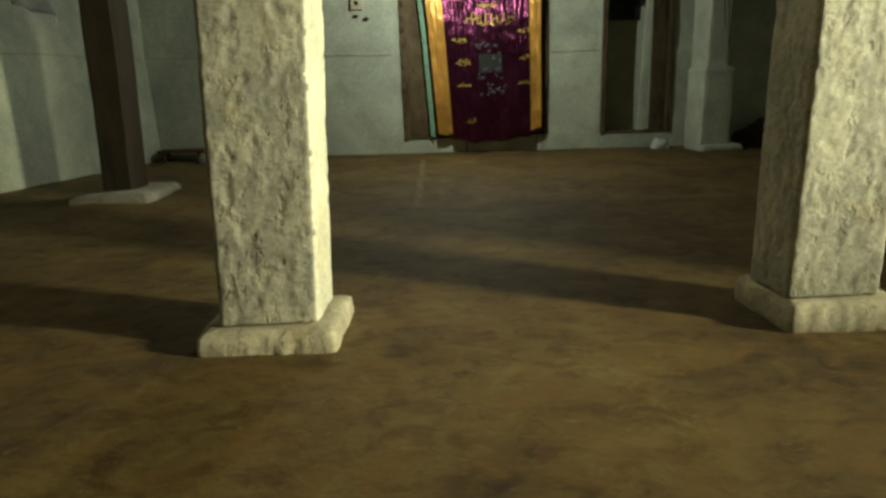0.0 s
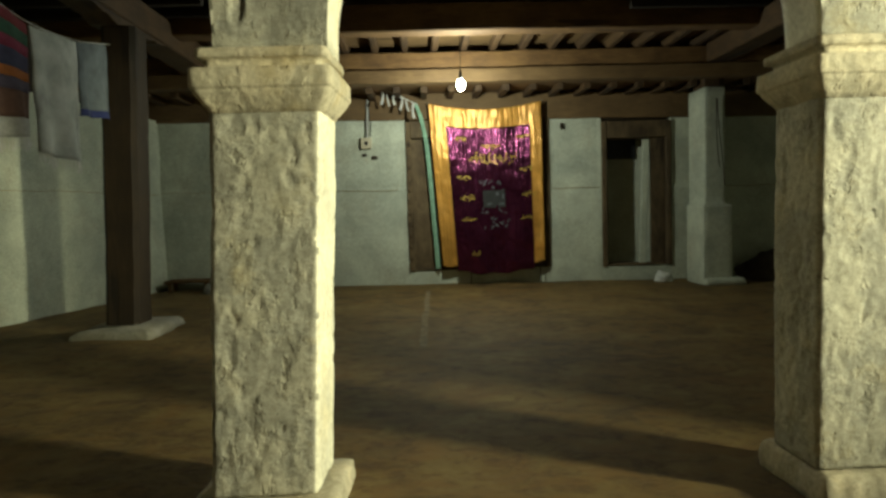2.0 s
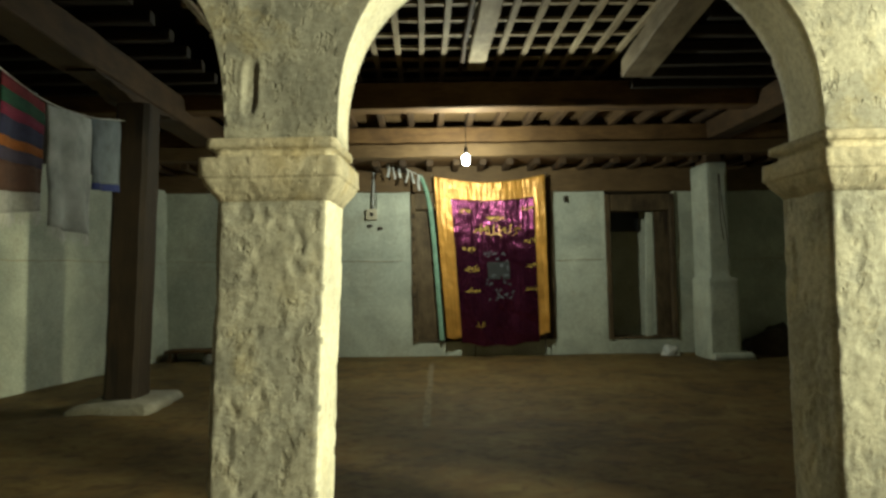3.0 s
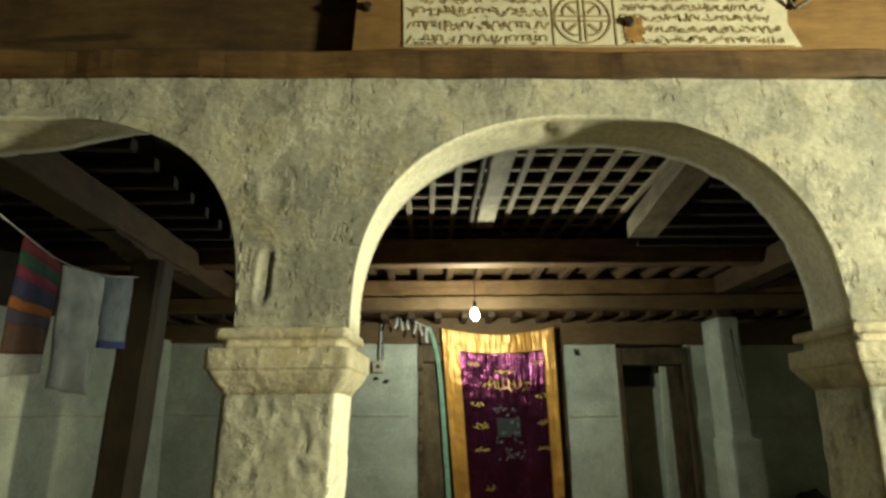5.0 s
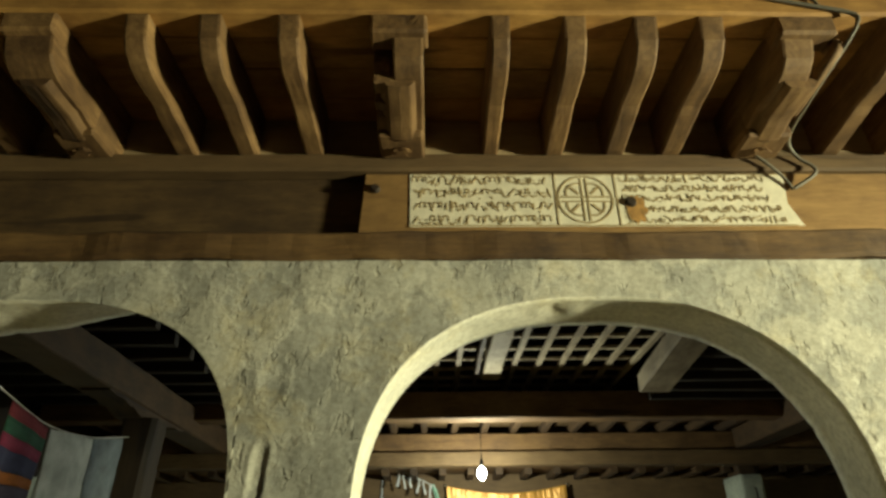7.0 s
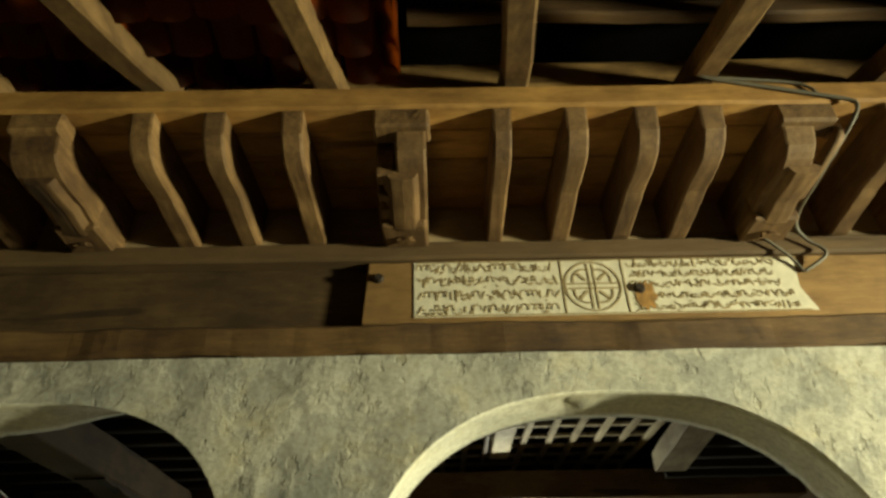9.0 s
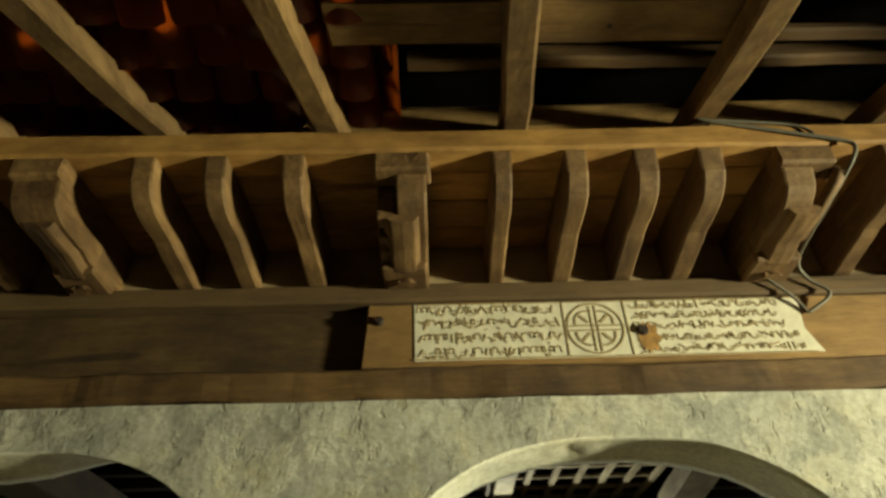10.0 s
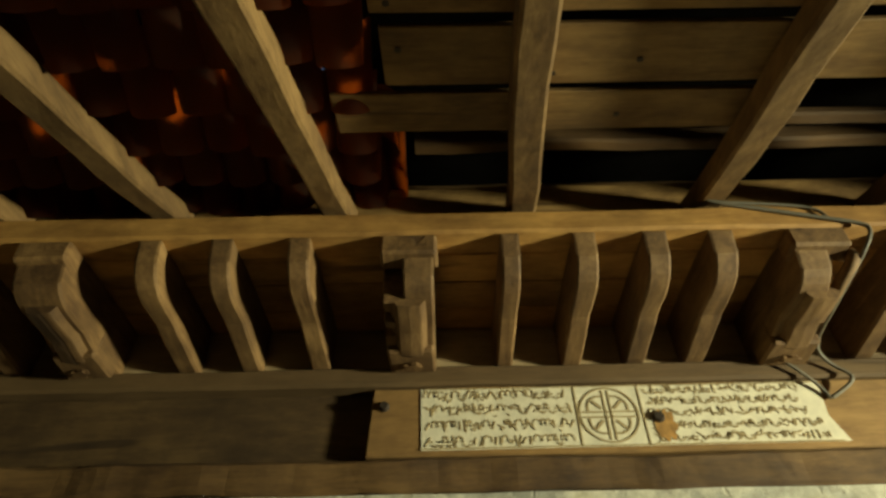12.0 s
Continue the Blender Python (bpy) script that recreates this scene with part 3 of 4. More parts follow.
        if scroll:
            tube("scroll", [(x + 0.075, 2.30, 3.47), (x + 0.07, 2.15, 3.47), (x + 0.085, 2.06, 3.50), (x + 0.12, 2.01, 3.54), (x + 0.145, 2.03, 3.60), (x + 0.13, 2.08, 3.62)], 0.026, M_JOIST, e)
    settle(e)
    return e


SMALL = "worn greyish brown wooden joist with a curved underside"
BIG = "broad carved wooden joist end with a weathered scroll"
for x, w, carved in ((-3.3, 0.09, False), (-2.95, 0.09, False), (-2.6, 0.09, False), (-2.25, 0.09, False), (-1.92, 0.085, False), (-1.555, 0.19, True), (-1.145, 0.09, False),
                     (-0.857, 0.085, False), (-0.546, 0.085, False), (-0.13, 0.20, True), (0.277, 0.075, False), (0.578, 0.088, False), (0.863, 0.09, False),
                     (1.13, 0.095, False), (1.505, 0.21, True), (1.895, 0.09, False), (2.2, 0.1, False), (2.52, 0.1, False), (2.85, 0.1, False)):
    joist(x, w, carved, 0.0 if x > -0.3 else -0.02, BIG if carved else SMALL, x == -0.13, x == 1.505)

# ---- veranda roof ----
SL = math.tan(radians(20))


def roof_z(y):
    """Underside of the rafters at y."""
    return 3.83 + SL * (y - 1.956)


def rafter(x, w=0.115):
    e = thing("rafter", (x, 1.956, 3.83), "rough-sawn brown timber rafter sloping down to the eave", "rafter", "rafters of the veranda roof")
    bm = bmesh.new()
    n = 26
    rows = []
    for i in range(n + 1):
        y = 2.12 - 3.9 * i / n
        z = roof_z(y)
        xc = x + 0.09 * (y - 1.956) + wob((x, y, 0), 1.5, 0.02)
        h = w / 2 * (1 + 0.12 * noise.noise(Vector((x * 3, y * 3, 1))))
        row = [(xc - h + 0.012, z), (xc + h - 0.012, z), (xc + h, z + 0.012), (xc + h, z + 0.1), (xc - h, z + 0.1), (xc - h, z + 0.012)]
        rows.append([bm.verts.new((a + wob((a, y, b), 6, 0.004), y, b + wob((a, y, b + 5), 5, 0.005))) for a, b in row])
    for i in range(n):
        for k in range(6):
            bm.faces.new((rows[i][k], rows[i][(k + 1) % 6], rows[i + 1][(k + 1) % 6], rows[i + 1][k]))
    bm.faces.new(rows[0])
    bm.faces.new(rows[-1])
    part("beam", bm, M_RAFTER, e)
    settle(e)


for x in (-3.4, -2.62, -1.89, -1.19, -0.45, 0.345, 1.145, 1.93, 2.7, 3.5):
    rafter(x)


def roof_plank(x0, x1, y, w, drop=0.0, label="sawn yellowish roof plank nailed across the rafters"):
    """A plank lying on the rafters, its middle at y, w wide along the slope."""
    bm = bmesh.new()
    n = max(2, int((x1 - x0) / 0.2))
    z = roof_z(y) + 0.108 - drop
    c = math.cos(radians(20))
    s = math.sin(radians(20))
    rows = []
    for i in range(n + 1):
        x = x0 + (x1 - x0) * i / n
        row = []
        for a, h in ((-w / 2, 0), (w / 2, 0), (w / 2, 0.025), (-w / 2, 0.025)):
            a2 = a + wob((x, y, a), 3, 0.006)
            row.append(bm.verts.new((x, y + a2 * c, z + a2 * s + h)))
        rows.append(row)
    for i in range(n):
        for k in range(4):
            bm.faces.new((rows[i][k], rows[i][(k + 1) % 4], rows[i + 1][(k + 1) % 4], rows[i + 1][k]))
    bm.faces.new(rows[0])
    bm.faces.new(rows[-1])
    ob = tagged(finish("roof_plank", bm, M_PLANK, bevel=0.004), label, "plank", "planks under the roof")
    if y > 0.7:
        for k, x in enumerate((x0 + 0.05, 0.36, 0.62, 1.12)):
            bm = bmesh.new()
            a = w * (0.3 - 0.45 * ((k * 7 + int(y * 10)) % 3) / 2)
            bmesh.ops.create_cone(bm, cap_ends=True, segments=8, radius1=0.011, radius2=0.009, depth=0.006, matrix=pose(x, y + a * c, z + a * s - 0.002, 20, 0, 0))
            part("nail", bm, M_IRON, ob, "rusty nail head")


for i, y in enumerate((1.435, 1.165, 0.90, 0.69, 0.48, 0.27, 0.06, -0.15, -0.36, -0.57, -0.78, -0.99, -1.2, -1.41)):
    x0 = (-0.36, -0.17, -0.19, -0.15, -0.18)[i % 5] if y > 0.2 else -6.0
    roof_plank(x0, (1.22, 2.9, 6.6)[min(i, 2)], y, (0.225, 0.265)[i] if i < 2 else 0.195)


# Openings in the added cover, placed where sun glints are wanted: x, y, width, length.
GAPS = ((-0.30, 1.27, 0.05, 0.14), (-0.27, 1.06, 0.05, 0.06), (-0.78, 1.55, 0.06, 0.05), (-1.27, 1.22, 0.05, 0.07), (-1.22, 1.66, 0.06, 0.05), (-0.35, 0.90, 0.06, 0.05),
        (-0.95, 1.36, 0.05, 0.08), (-0.52, 1.05, 0.06, 0.04), (-1.0, 1.05, 0.05, 0.05), (-0.60, 0.86, 0.04, 0.04), (-1.45, 1.42, 0.04, 0.04), (-0.72, 1.20, 0.04, 0.05), (-0.45, 1.46, 0.04, 0.06))


for y, z, x0, x1, h in ((1.80, 4.02, -0.1, 3.2, 0.09), (1.66, 3.99, 0.5, 2.6, 0.05), (2.35, 4.30, -6.0, 6.5, 0.12)):
    ob = timber("roof_batten", x0, x1, y - 0.03, y + 0.03, z, z + h, M_BEAM, None, 0.15, 0.012, 0.01, y)
    tagged(ob, "dark rough batten in the roof space above the rafters", "batten", "battens in the roof space")


def build_cover():
    """Near-black sheets added above tiles and planks to block the sun, open at GAPS."""
    def slab(name, x0, x1, y0, y1, h):
        bm = bmesh.new()
        vs = [bm.verts.new((x, y, roof_z(y) + k)) for k in (h, h + 0.02) for x, y in ((x0, y0), (x1, y0), (x1, y1), (x0, y1))]
        for q in ((0, 3, 2, 1), (4, 5, 6, 7), (0, 1, 5, 4), (1, 2, 6, 5), (2, 3, 7, 6), (3, 0, 4, 7)):
            bm.faces.new([vs[k] for k in q])
        tagged(finish(name, bm, M_COVER), "near-black sheet added over the roof to block the sun", "roof", kind="structure")
    ys = sorted({-3.0, 2.85, *(round(g[1] - g[3] / 2, 3) for g in GAPS), *(round(g[1] + g[3] / 2, 3) for g in GAPS)})
    for a, b in zip(ys, ys[1:]):
        mid = (a + b) / 2
        cuts = sorted((g[0] - g[2] / 2, g[0] + g[2] / 2) for g in GAPS if abs(mid - g[1]) < g[3] / 2)
        x = -6.4
        for c0, c1 in cuts + [(7.0, 7.0)]:
            slab("roof_felt", x, c0, a, b, 0.42)
            x = c1


build_cover()


def tile_mesh():
    bm = bmesh.new()
    L, R, n = 0.30, 0.085, 9
    outer, inner = [], []
    for r, store in ((R, outer), (R - 0.012, inner)):
        for j in range(3):
            y = -L / 2 + L * j / 2
            taper = 1 - 0.12 * (j / 2)
            store.append([bm.verts.new((r * taper * math.cos(math.pi * k / n), y, r * taper * math.sin(math.pi * k / n))) for k in range(n + 1)])
    for j in range(2):
        for k in range(n):
            bm.faces.new((outer[j][k], outer[j][k + 1], outer[j + 1][k + 1], outer[j + 1][k]))
            bm.faces.new((inner[j][k], inner[j + 1][k], inner[j + 1][k + 1], inner[j][k + 1]))
        bm.faces.new((outer[j][0], outer[j + 1][0], inner[j + 1][0], inner[j][0]))
        bm.faces.new((outer[j][n], inner[j][n], inner[j + 1][n], outer[j + 1][n]))
    for j in (0, 2):
        for k in range(n):
            bm.faces.new((outer[j][k], inner[j][k], inner[j][k + 1], outer[j][k + 1]))
    bmesh.ops.recalc_face_normals(bm, faces=bm.faces)
    me = bpy.data.meshes.new("roof_tile")
    bm.to_mesh(me)
    bm.free()
    me.materials.append(M_TILE)
    me.polygons.foreach_set("use_smooth", [True] * len(me.polygons))
    return me


def build_tiles():
    e = thing("tile_roof", (-1.2, 1.4, roof_z(1.4) + 0.2), "old overlapping clay roof tiles, made translucent for orange daylight glints", "roof", "", "structure")
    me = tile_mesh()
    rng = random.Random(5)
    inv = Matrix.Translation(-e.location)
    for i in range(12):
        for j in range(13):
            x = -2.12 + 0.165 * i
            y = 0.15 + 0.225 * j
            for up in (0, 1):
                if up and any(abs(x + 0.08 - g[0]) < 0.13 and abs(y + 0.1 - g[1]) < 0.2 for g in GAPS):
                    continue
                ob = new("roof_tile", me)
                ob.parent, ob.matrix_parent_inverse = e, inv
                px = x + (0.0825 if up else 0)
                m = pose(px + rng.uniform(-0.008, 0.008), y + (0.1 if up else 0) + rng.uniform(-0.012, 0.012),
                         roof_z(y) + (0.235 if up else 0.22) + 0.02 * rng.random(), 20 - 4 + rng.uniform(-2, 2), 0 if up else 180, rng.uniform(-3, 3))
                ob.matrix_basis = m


build_tiles()


# ---- inscription board ----
def build_board():
    e = thing("inscribed_board", (0.6, 2.66, 3.05), "wooden board with cream painted script panel on the beam", "board")
    bm = bmesh.new()
    n = 40
    rows = []
    for i in range(n + 1):
        x = -0.325 + 2.9 * i / n
        row = [(2.592, 3.038), (2.592, 3.350), (2.658, 3.350), (2.658, 3.038)]
        rows.append([bm.verts.new((x + (0.02 if (i == 0 and z > 3.3) else 0), y, z + wob((x, y, z), 3, 0.005))) for y, z in row])
    for i in range(n):
        for k in range(4):
            bm.faces.new((rows[i][k], rows[i][(k + 1) % 4], rows[i + 1][(k + 1) % 4], rows[i + 1][k]))
    bm.faces.new(rows[0])
    bm.faces.new(rows[-1])
    part("board", bm, M_BOARD, e, bevel=0.006)
    bm = bmesh.new()
    o = [(-0.095, 3.060), (1.672, 3.064), (1.625, 3.18), (1.645, 3.343), (-0.098, 3.341)]
    f = [bm.verts.new((x, 2.5875, z)) for x, z in o]
    b = [bm.verts.new((x, 2.596, z)) for x, z in o]
    bm.faces.new(f)
    bm.faces.new(b)
    for k in range(5):
        bm.faces.new((f[k], f[(k + 1) % 5], b[(k + 1) % 5], b[k]))
    panel = part("painted_panel", bm, M_CREAM, e, "cream painted panel")
    rng = random.Random(11)
    Y0, Y1 = 2.5845, 2.589

    def bar(bm, x, z, w, h, a=0.0):
        add_box(bm, -w / 2, w / 2, 0, Y1 - Y0, -h / 2, h / 2, pose(x, Y0, z, 0, a, 0))

    # rows of unreadable script as short bars
    for x0, x1, zs, hgt in ((-0.085, 0.53, (3.305, 3.237, 3.165, 3.095), 0.062), (0.87, 1.58, (3.315, 3.262, 3.208, 3.15, 3.095), 0.045)):
        for z in zs:
            end = x1 - (0.06 if z > 3.2 and x1 > 1 else 0)
            bm = bmesh.new()
            x = x0
            while x < end:
                w = rng.uniform(0.010, 0.038)
                k = rng.random()
                if k < 0.45:
                    bar(bm, x + w / 2, z + rng.uniform(-0.3, 0.3) * hgt, w, 0.005, rng.uniform(-35, 35))
                    bar(bm, x + w / 2, z + rng.uniform(-0.5, 0.5) * hgt, 0.4 * w, 0.005, rng.uniform(-60, 60))
                    bar(bm, x + w, z + rng.uniform(-0.1, 0.2) * hgt, 0.006, hgt * rng.uniform(0.3, 0.7), rng.uniform(-25, 25))
                elif k < 0.8:
                    for q in range(5):
                        a = math.pi * q / 4
                        bar(bm, x + w / 2 - w / 2 * math.cos(a), z + 0.35 * hgt * math.sin(a) * (1 if k < 0.62 else -1), 0.012, 0.006, math.degrees(-math.pi / 2 + a) if k < 0.62 else 0)
                else:
                    bar(bm, x + w / 2, z, 0.006, hgt * rng.uniform(0.5, 1.0), rng.uniform(-40, 40))
                x += w * rng.uniform(0.65, 0.95) + 0.004
            part("script_line", bm, M_INK, panel, "carved brown script strokes")["kind"] = "stuff"
    # medallion with a cross
    bm = bmesh.new()
    cx, cz, r = 0.70, 3.203, 0.124
    for k in range(40):
        a = 2 * math.pi * k / 40
        bar(bm, cx + r * math.cos(a), cz + r * math.sin(a), 0.022, 0.008, -math.degrees(a) + 90)
    for s in (-0.012, 0.012):
        bar(bm, cx + s, cz, 0.007, 2 * r - 0.02)
        bar(bm, cx, cz + s, 2 * r - 0.02, 0.007)
    for sx in (-1, 1):
        for sz in (-1, 1):
            for k in range(5):
                a = math.pi / 2 * k / 4
                bar(bm, cx + sx * (0.03 + 0.055 * math.cos(a)), cz + sz * (0.03 + 0.055 * math.sin(a)), 0.024, 0.008, -sx * sz * math.degrees(a) + 90)
            bar(bm, cx + sx * 0.045, cz + sz * 0.045, 0.05, 0.012, -sx * sz * 45)
    for x in (0.567, 0.845):
        bar(bm, x, 3.202, 0.006, 0.275)
    bar(bm, 0.775, 3.338, 1.72, 0.005)
    bar(bm, 0.77, 3.066, 1.74, 0.005)
    part("medallion", bm, M_INK, panel, "carved circle with a cross")
    bm = bmesh.new()
    bm.faces.new([bm.verts.new((0.93 + r * math.cos(a), 2.5842, 3.15 + 1.6 * r * math.sin(a)))
                  for a, r in ((2 * math.pi * k / 22, 0.030 + 0.022 * rng.random()) for k in range(22))])
    part("rust_stain", bm, M_RUST, panel, "orange rust stain round a bolt")
    for x, z, rr in ((0.905, 3.185, 0.028), (-0.255, 3.26, 0.024)):
        bm = bmesh.new()
        bmesh.ops.create_cone(bm, cap_ends=True, segments=12, radius1=rr, radius2=rr * 0.7, depth=0.02, matrix=pose(x, 2.579, z, 90, 0, 0))
        part("bolt", bm, M_IRON, e, "rusty iron bolt")
    settle(e)


build_board()

# ---- cables under the roof ----
e = thing("cable", (1.6, 1.94, 3.72), "grey electric cable fixed along the plate and hanging in a loop", "cable")
tube("run", [(1.12, 1.93, 3.95), (1.09, 1.94, 3.84), (1.14, 1.945, 3.815), (1.35, 1.945, 3.765), (1.55, 1.945, 3.715), (1.68, 1.945, 3.685), (1.72, 1.945, 3.655),
             (1.66, 1.96, 3.56), (1.60, 2.2, 3.46), (1.63, 2.48, 3.46), (1.70, 2.54, 3.40), (1.785, 2.54, 3.345), (1.76, 2.55, 3.30), (1.67, 2.575, 3.255)], 0.009, M_CABLE, e)
tube("loop", [(1.50, 2.53, 3.415), (1.58, 2.545, 3.35), (1.64, 2.57, 3.30), (1.665, 2.578, 3.25)], 0.008, M_CABLE, e)
tube("branch", [(1.14, 1.945, 3.82), (1.40, 1.945, 3.80), (1.56, 1.945, 3.77), (1.565, 1.945, 3.72)], 0.007, M_CABLE, e)
tube("riser", [(1.12, 1.93, 3.95), (1.10, 1.75, 3.88), (1.06, 1.2, 3.66), (1.02, 0.7, 3.48)], 0.008, M_CABLE, e)
settle(e)

# ---- hall timbers ----
def hall_beam(name, dims, mat, label, cut=0.3, rough=0.012):
    return tagged(timber(name, *dims, mat, cut=cut, rough=rough), label, "beam", "", "structure")


hall_beam("trim_cross_beam", (LEFT, RIGHT, 7.85, 8.12, 3.40, 3.73), M_BEAM, "heavy dark cross beam carrying the lattice ceiling")
hall_beam("trim_back_beam", (LEFT, RIGHT, 9.20, 9.42, 3.045, 3.238), M_BAND, "brown beam lit by the hanging bulb")
hall_beam("trim_back_beam_upper", (LEFT, RIGHT, 9.28, 9.52, 3.243, 3.50), M_BEAM, "dark brown beam lying on another beam")
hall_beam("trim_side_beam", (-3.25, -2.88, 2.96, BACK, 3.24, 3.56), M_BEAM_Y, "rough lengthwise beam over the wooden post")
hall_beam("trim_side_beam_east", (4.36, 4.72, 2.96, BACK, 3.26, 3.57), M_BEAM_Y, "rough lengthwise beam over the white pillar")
ob = hall_beam("trim_wall_plate", (LEFT, RIGHT, BACK - 0.02, BACK + 0.055, 2.665, 3.10), M_BAND, "brown timber band along the top of the whitewash")
for v in ob.data.vertices:
    v.co.z -= 0.013 * v.co.x
wall_box("ceiling", (LEFT - 0.4, RIGHT, 2.95, 11.3, 4.62, 4.70), M_DARKWOOD, "near-black boarded ceiling of the hall")

LAT = 3.95
hall_beam("trim_lattice_beam", (0.63, 0.85, 2.96, 7.84, 3.865, 4.06), M_LATTICE, "pale lengthwise joist of the lattice ceiling")
hall_beam("trim_lattice_beam", (0.53, 0.58, 2.96, 8.0, 3.86, 3.94), M_BEAM_Y, "thin dark rail beside the pale joist")
ob = hall_beam("trim_hanging_beam", (2.27, 2.60, 2.96, 6.84, 3.44, 3.64), M_LATTICE, "greyish hewn beam with a free end under the lattice")
for v in ob.data.vertices:
    v.co.z += 0.09 * (6.84 - v.co.y)
    v.co.x -= 0.02 * (6.84 - v.co.y)
hall_beam("trim_hanger", (2.55, 2.66, 6.60, 6.72, 3.66, 4.6), M_BEAM, "dark strut holding the hewn beam")
e = thing("ceiling_lattice", (0.6, 4.6, LAT), "greyish wooden lattice of crossed strips under a dark ceiling", "lattice", "", "structure")
for x in [0.065 - 0.28 * i for i in range(9)] + [0.335, 1.017] + [1.017 + 0.288 * i for i in range(1, 6)]:
    timber("lath", x - 0.033, x + 0.033, 2.97, 8.75, LAT, LAT + 0.05, M_LATTICE, e, 0.6, 0.006, 0.005, x)
for j, y in enumerate([3.05 + 0.40 * k for k in range(15)]):
    timber("cross_lath", -2.3, 2.55, y - 0.033, y + 0.033, LAT + 0.052, LAT + 0.09, M_LATTICE, e, 0.6, 0.006, 0.005, y)
settle(e)

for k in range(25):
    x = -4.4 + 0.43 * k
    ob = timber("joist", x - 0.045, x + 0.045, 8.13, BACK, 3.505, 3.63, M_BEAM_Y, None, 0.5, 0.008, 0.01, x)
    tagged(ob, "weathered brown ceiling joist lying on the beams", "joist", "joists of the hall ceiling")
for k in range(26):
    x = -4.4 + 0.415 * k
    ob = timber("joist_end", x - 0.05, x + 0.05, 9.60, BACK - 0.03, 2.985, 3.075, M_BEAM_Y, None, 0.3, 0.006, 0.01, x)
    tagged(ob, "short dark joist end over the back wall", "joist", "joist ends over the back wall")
hall_beam("trim_soffit", (LEFT, RIGHT, 9.56, BACK - 0.03, 3.08, 3.11), M_BEAM, "dark boards over the short joists", rough=0.003)
hall_beam("trim_upper_boards", (LEFT, RIGHT, 8.13, BACK, 3.633, 3.66), M_BAND, "brown boards over the hall joists", rough=0.003)
for y in [3.1 + 0.42 * k for k in range(12)]:
    for a, b in ((LEFT, -2.32), (2.68, RIGHT)):
        ob = timber("side_joist", a, b, y - 0.05, y + 0.05, 3.575, 3.68, M_DARKWOOD, None, 0.5, 0.01, 0.012, y)
        tagged(ob, "near-black joist of the side ceiling", "joist", "joists of the side ceiling")


def build_post():
    zf = floor_z(6.7, -3.0)
    e = thing("wooden_post", (-3.05, 6.72, zf), "tall dark wooden post with worn edges on a flat stone", "post")
    bm = bmesh.new()
    rows = []
    n = 24
    for i in range(n + 1):
        t = i / n
        z = zf + 0.09 + (3.14 - zf - 0.09) * t
        h = 0.175 + 0.012 * noise.noise(Vector((0, 0, z * 2)))
        c = 0.045
        pts = [(-h + c, -h), (h - c, -h), (h, -h + c), (h, h - c), (h - c, h), (-h + c, h), (-h, h - c), (-h, -h + c)]
        rows.append([bm.verts.new((-3.065 + 0.13 * t + a + wob((a, b, z), 2, 0.012), 6.72 + b, z)) for a, b in pts])
    for i in range(n):
        for k in range(8):
            bm.faces.new((rows[i][k], rows[i][(k + 1) % 8], rows[i + 1][(k + 1) % 8], rows[i + 1][k]))
    bm.faces.new(rows[0])
    bm.faces.new(rows[-1])
    part("shaft", bm, M_POST, e)
    bm = bmesh.new()
    prof = [(5.80, 0.015), (6.00, 0.035), (6.05, 0.02), (6.25, 0.06), (6.30, 0.045), (6.50, 0.1), (6.94, 0.1), (7.14, 0.045), (7.20, 0.06), (7.40, 0.02), (7.45, 0.035), (7.65, 0.015)]
    top = [bm.verts.new((x, y, 3.238)) for x in (-3.17, -2.90) for y, h in prof]
    low = [bm.verts.new((x, y, 3.238 - h)) for x in (-3.17, -2.90) for y, h in prof]
    m = len(prof)
    for i in range(m - 1):
        for a, b in ((top, low),):
            bm.faces.new((a[i], a[i + 1], b[i + 1], b[i]))
            bm.faces.new((a[m + i], b[m + i], b[m + i + 1], a[m + i + 1]))
        bm.faces.new((low[i], low[i + 1], low[m + i + 1], low[m + i]))
        bm.faces.new((top[i], top[m + i], top[m + i + 1], top[i + 1]))
    bm.faces.new((top[0], low[0], low[m], top[m]))
    bm.faces.new((top[m - 1], top[2 * m - 1], low[2 * m - 1], low[m - 1]))
    part("bracket", bm, M_BEAM_Y, e, "scalloped wooden bracket")
    settle(e)
    bm = bmesh.new()
    ring_sheet(bm, [(zf - 0.02, -3.40, -2.62, 6.16, 7.1), (zf + 0.05, -3.39, -2.63, 6.17, 7.09), (zf + 0.085, -3.35, -2.66, 6.20, 7.05)], 0.05, 10)
    tagged(finish("foot_stone", bm, M_STONE, True), "flat rough stone slab under the wooden post", "stone")


build_post()


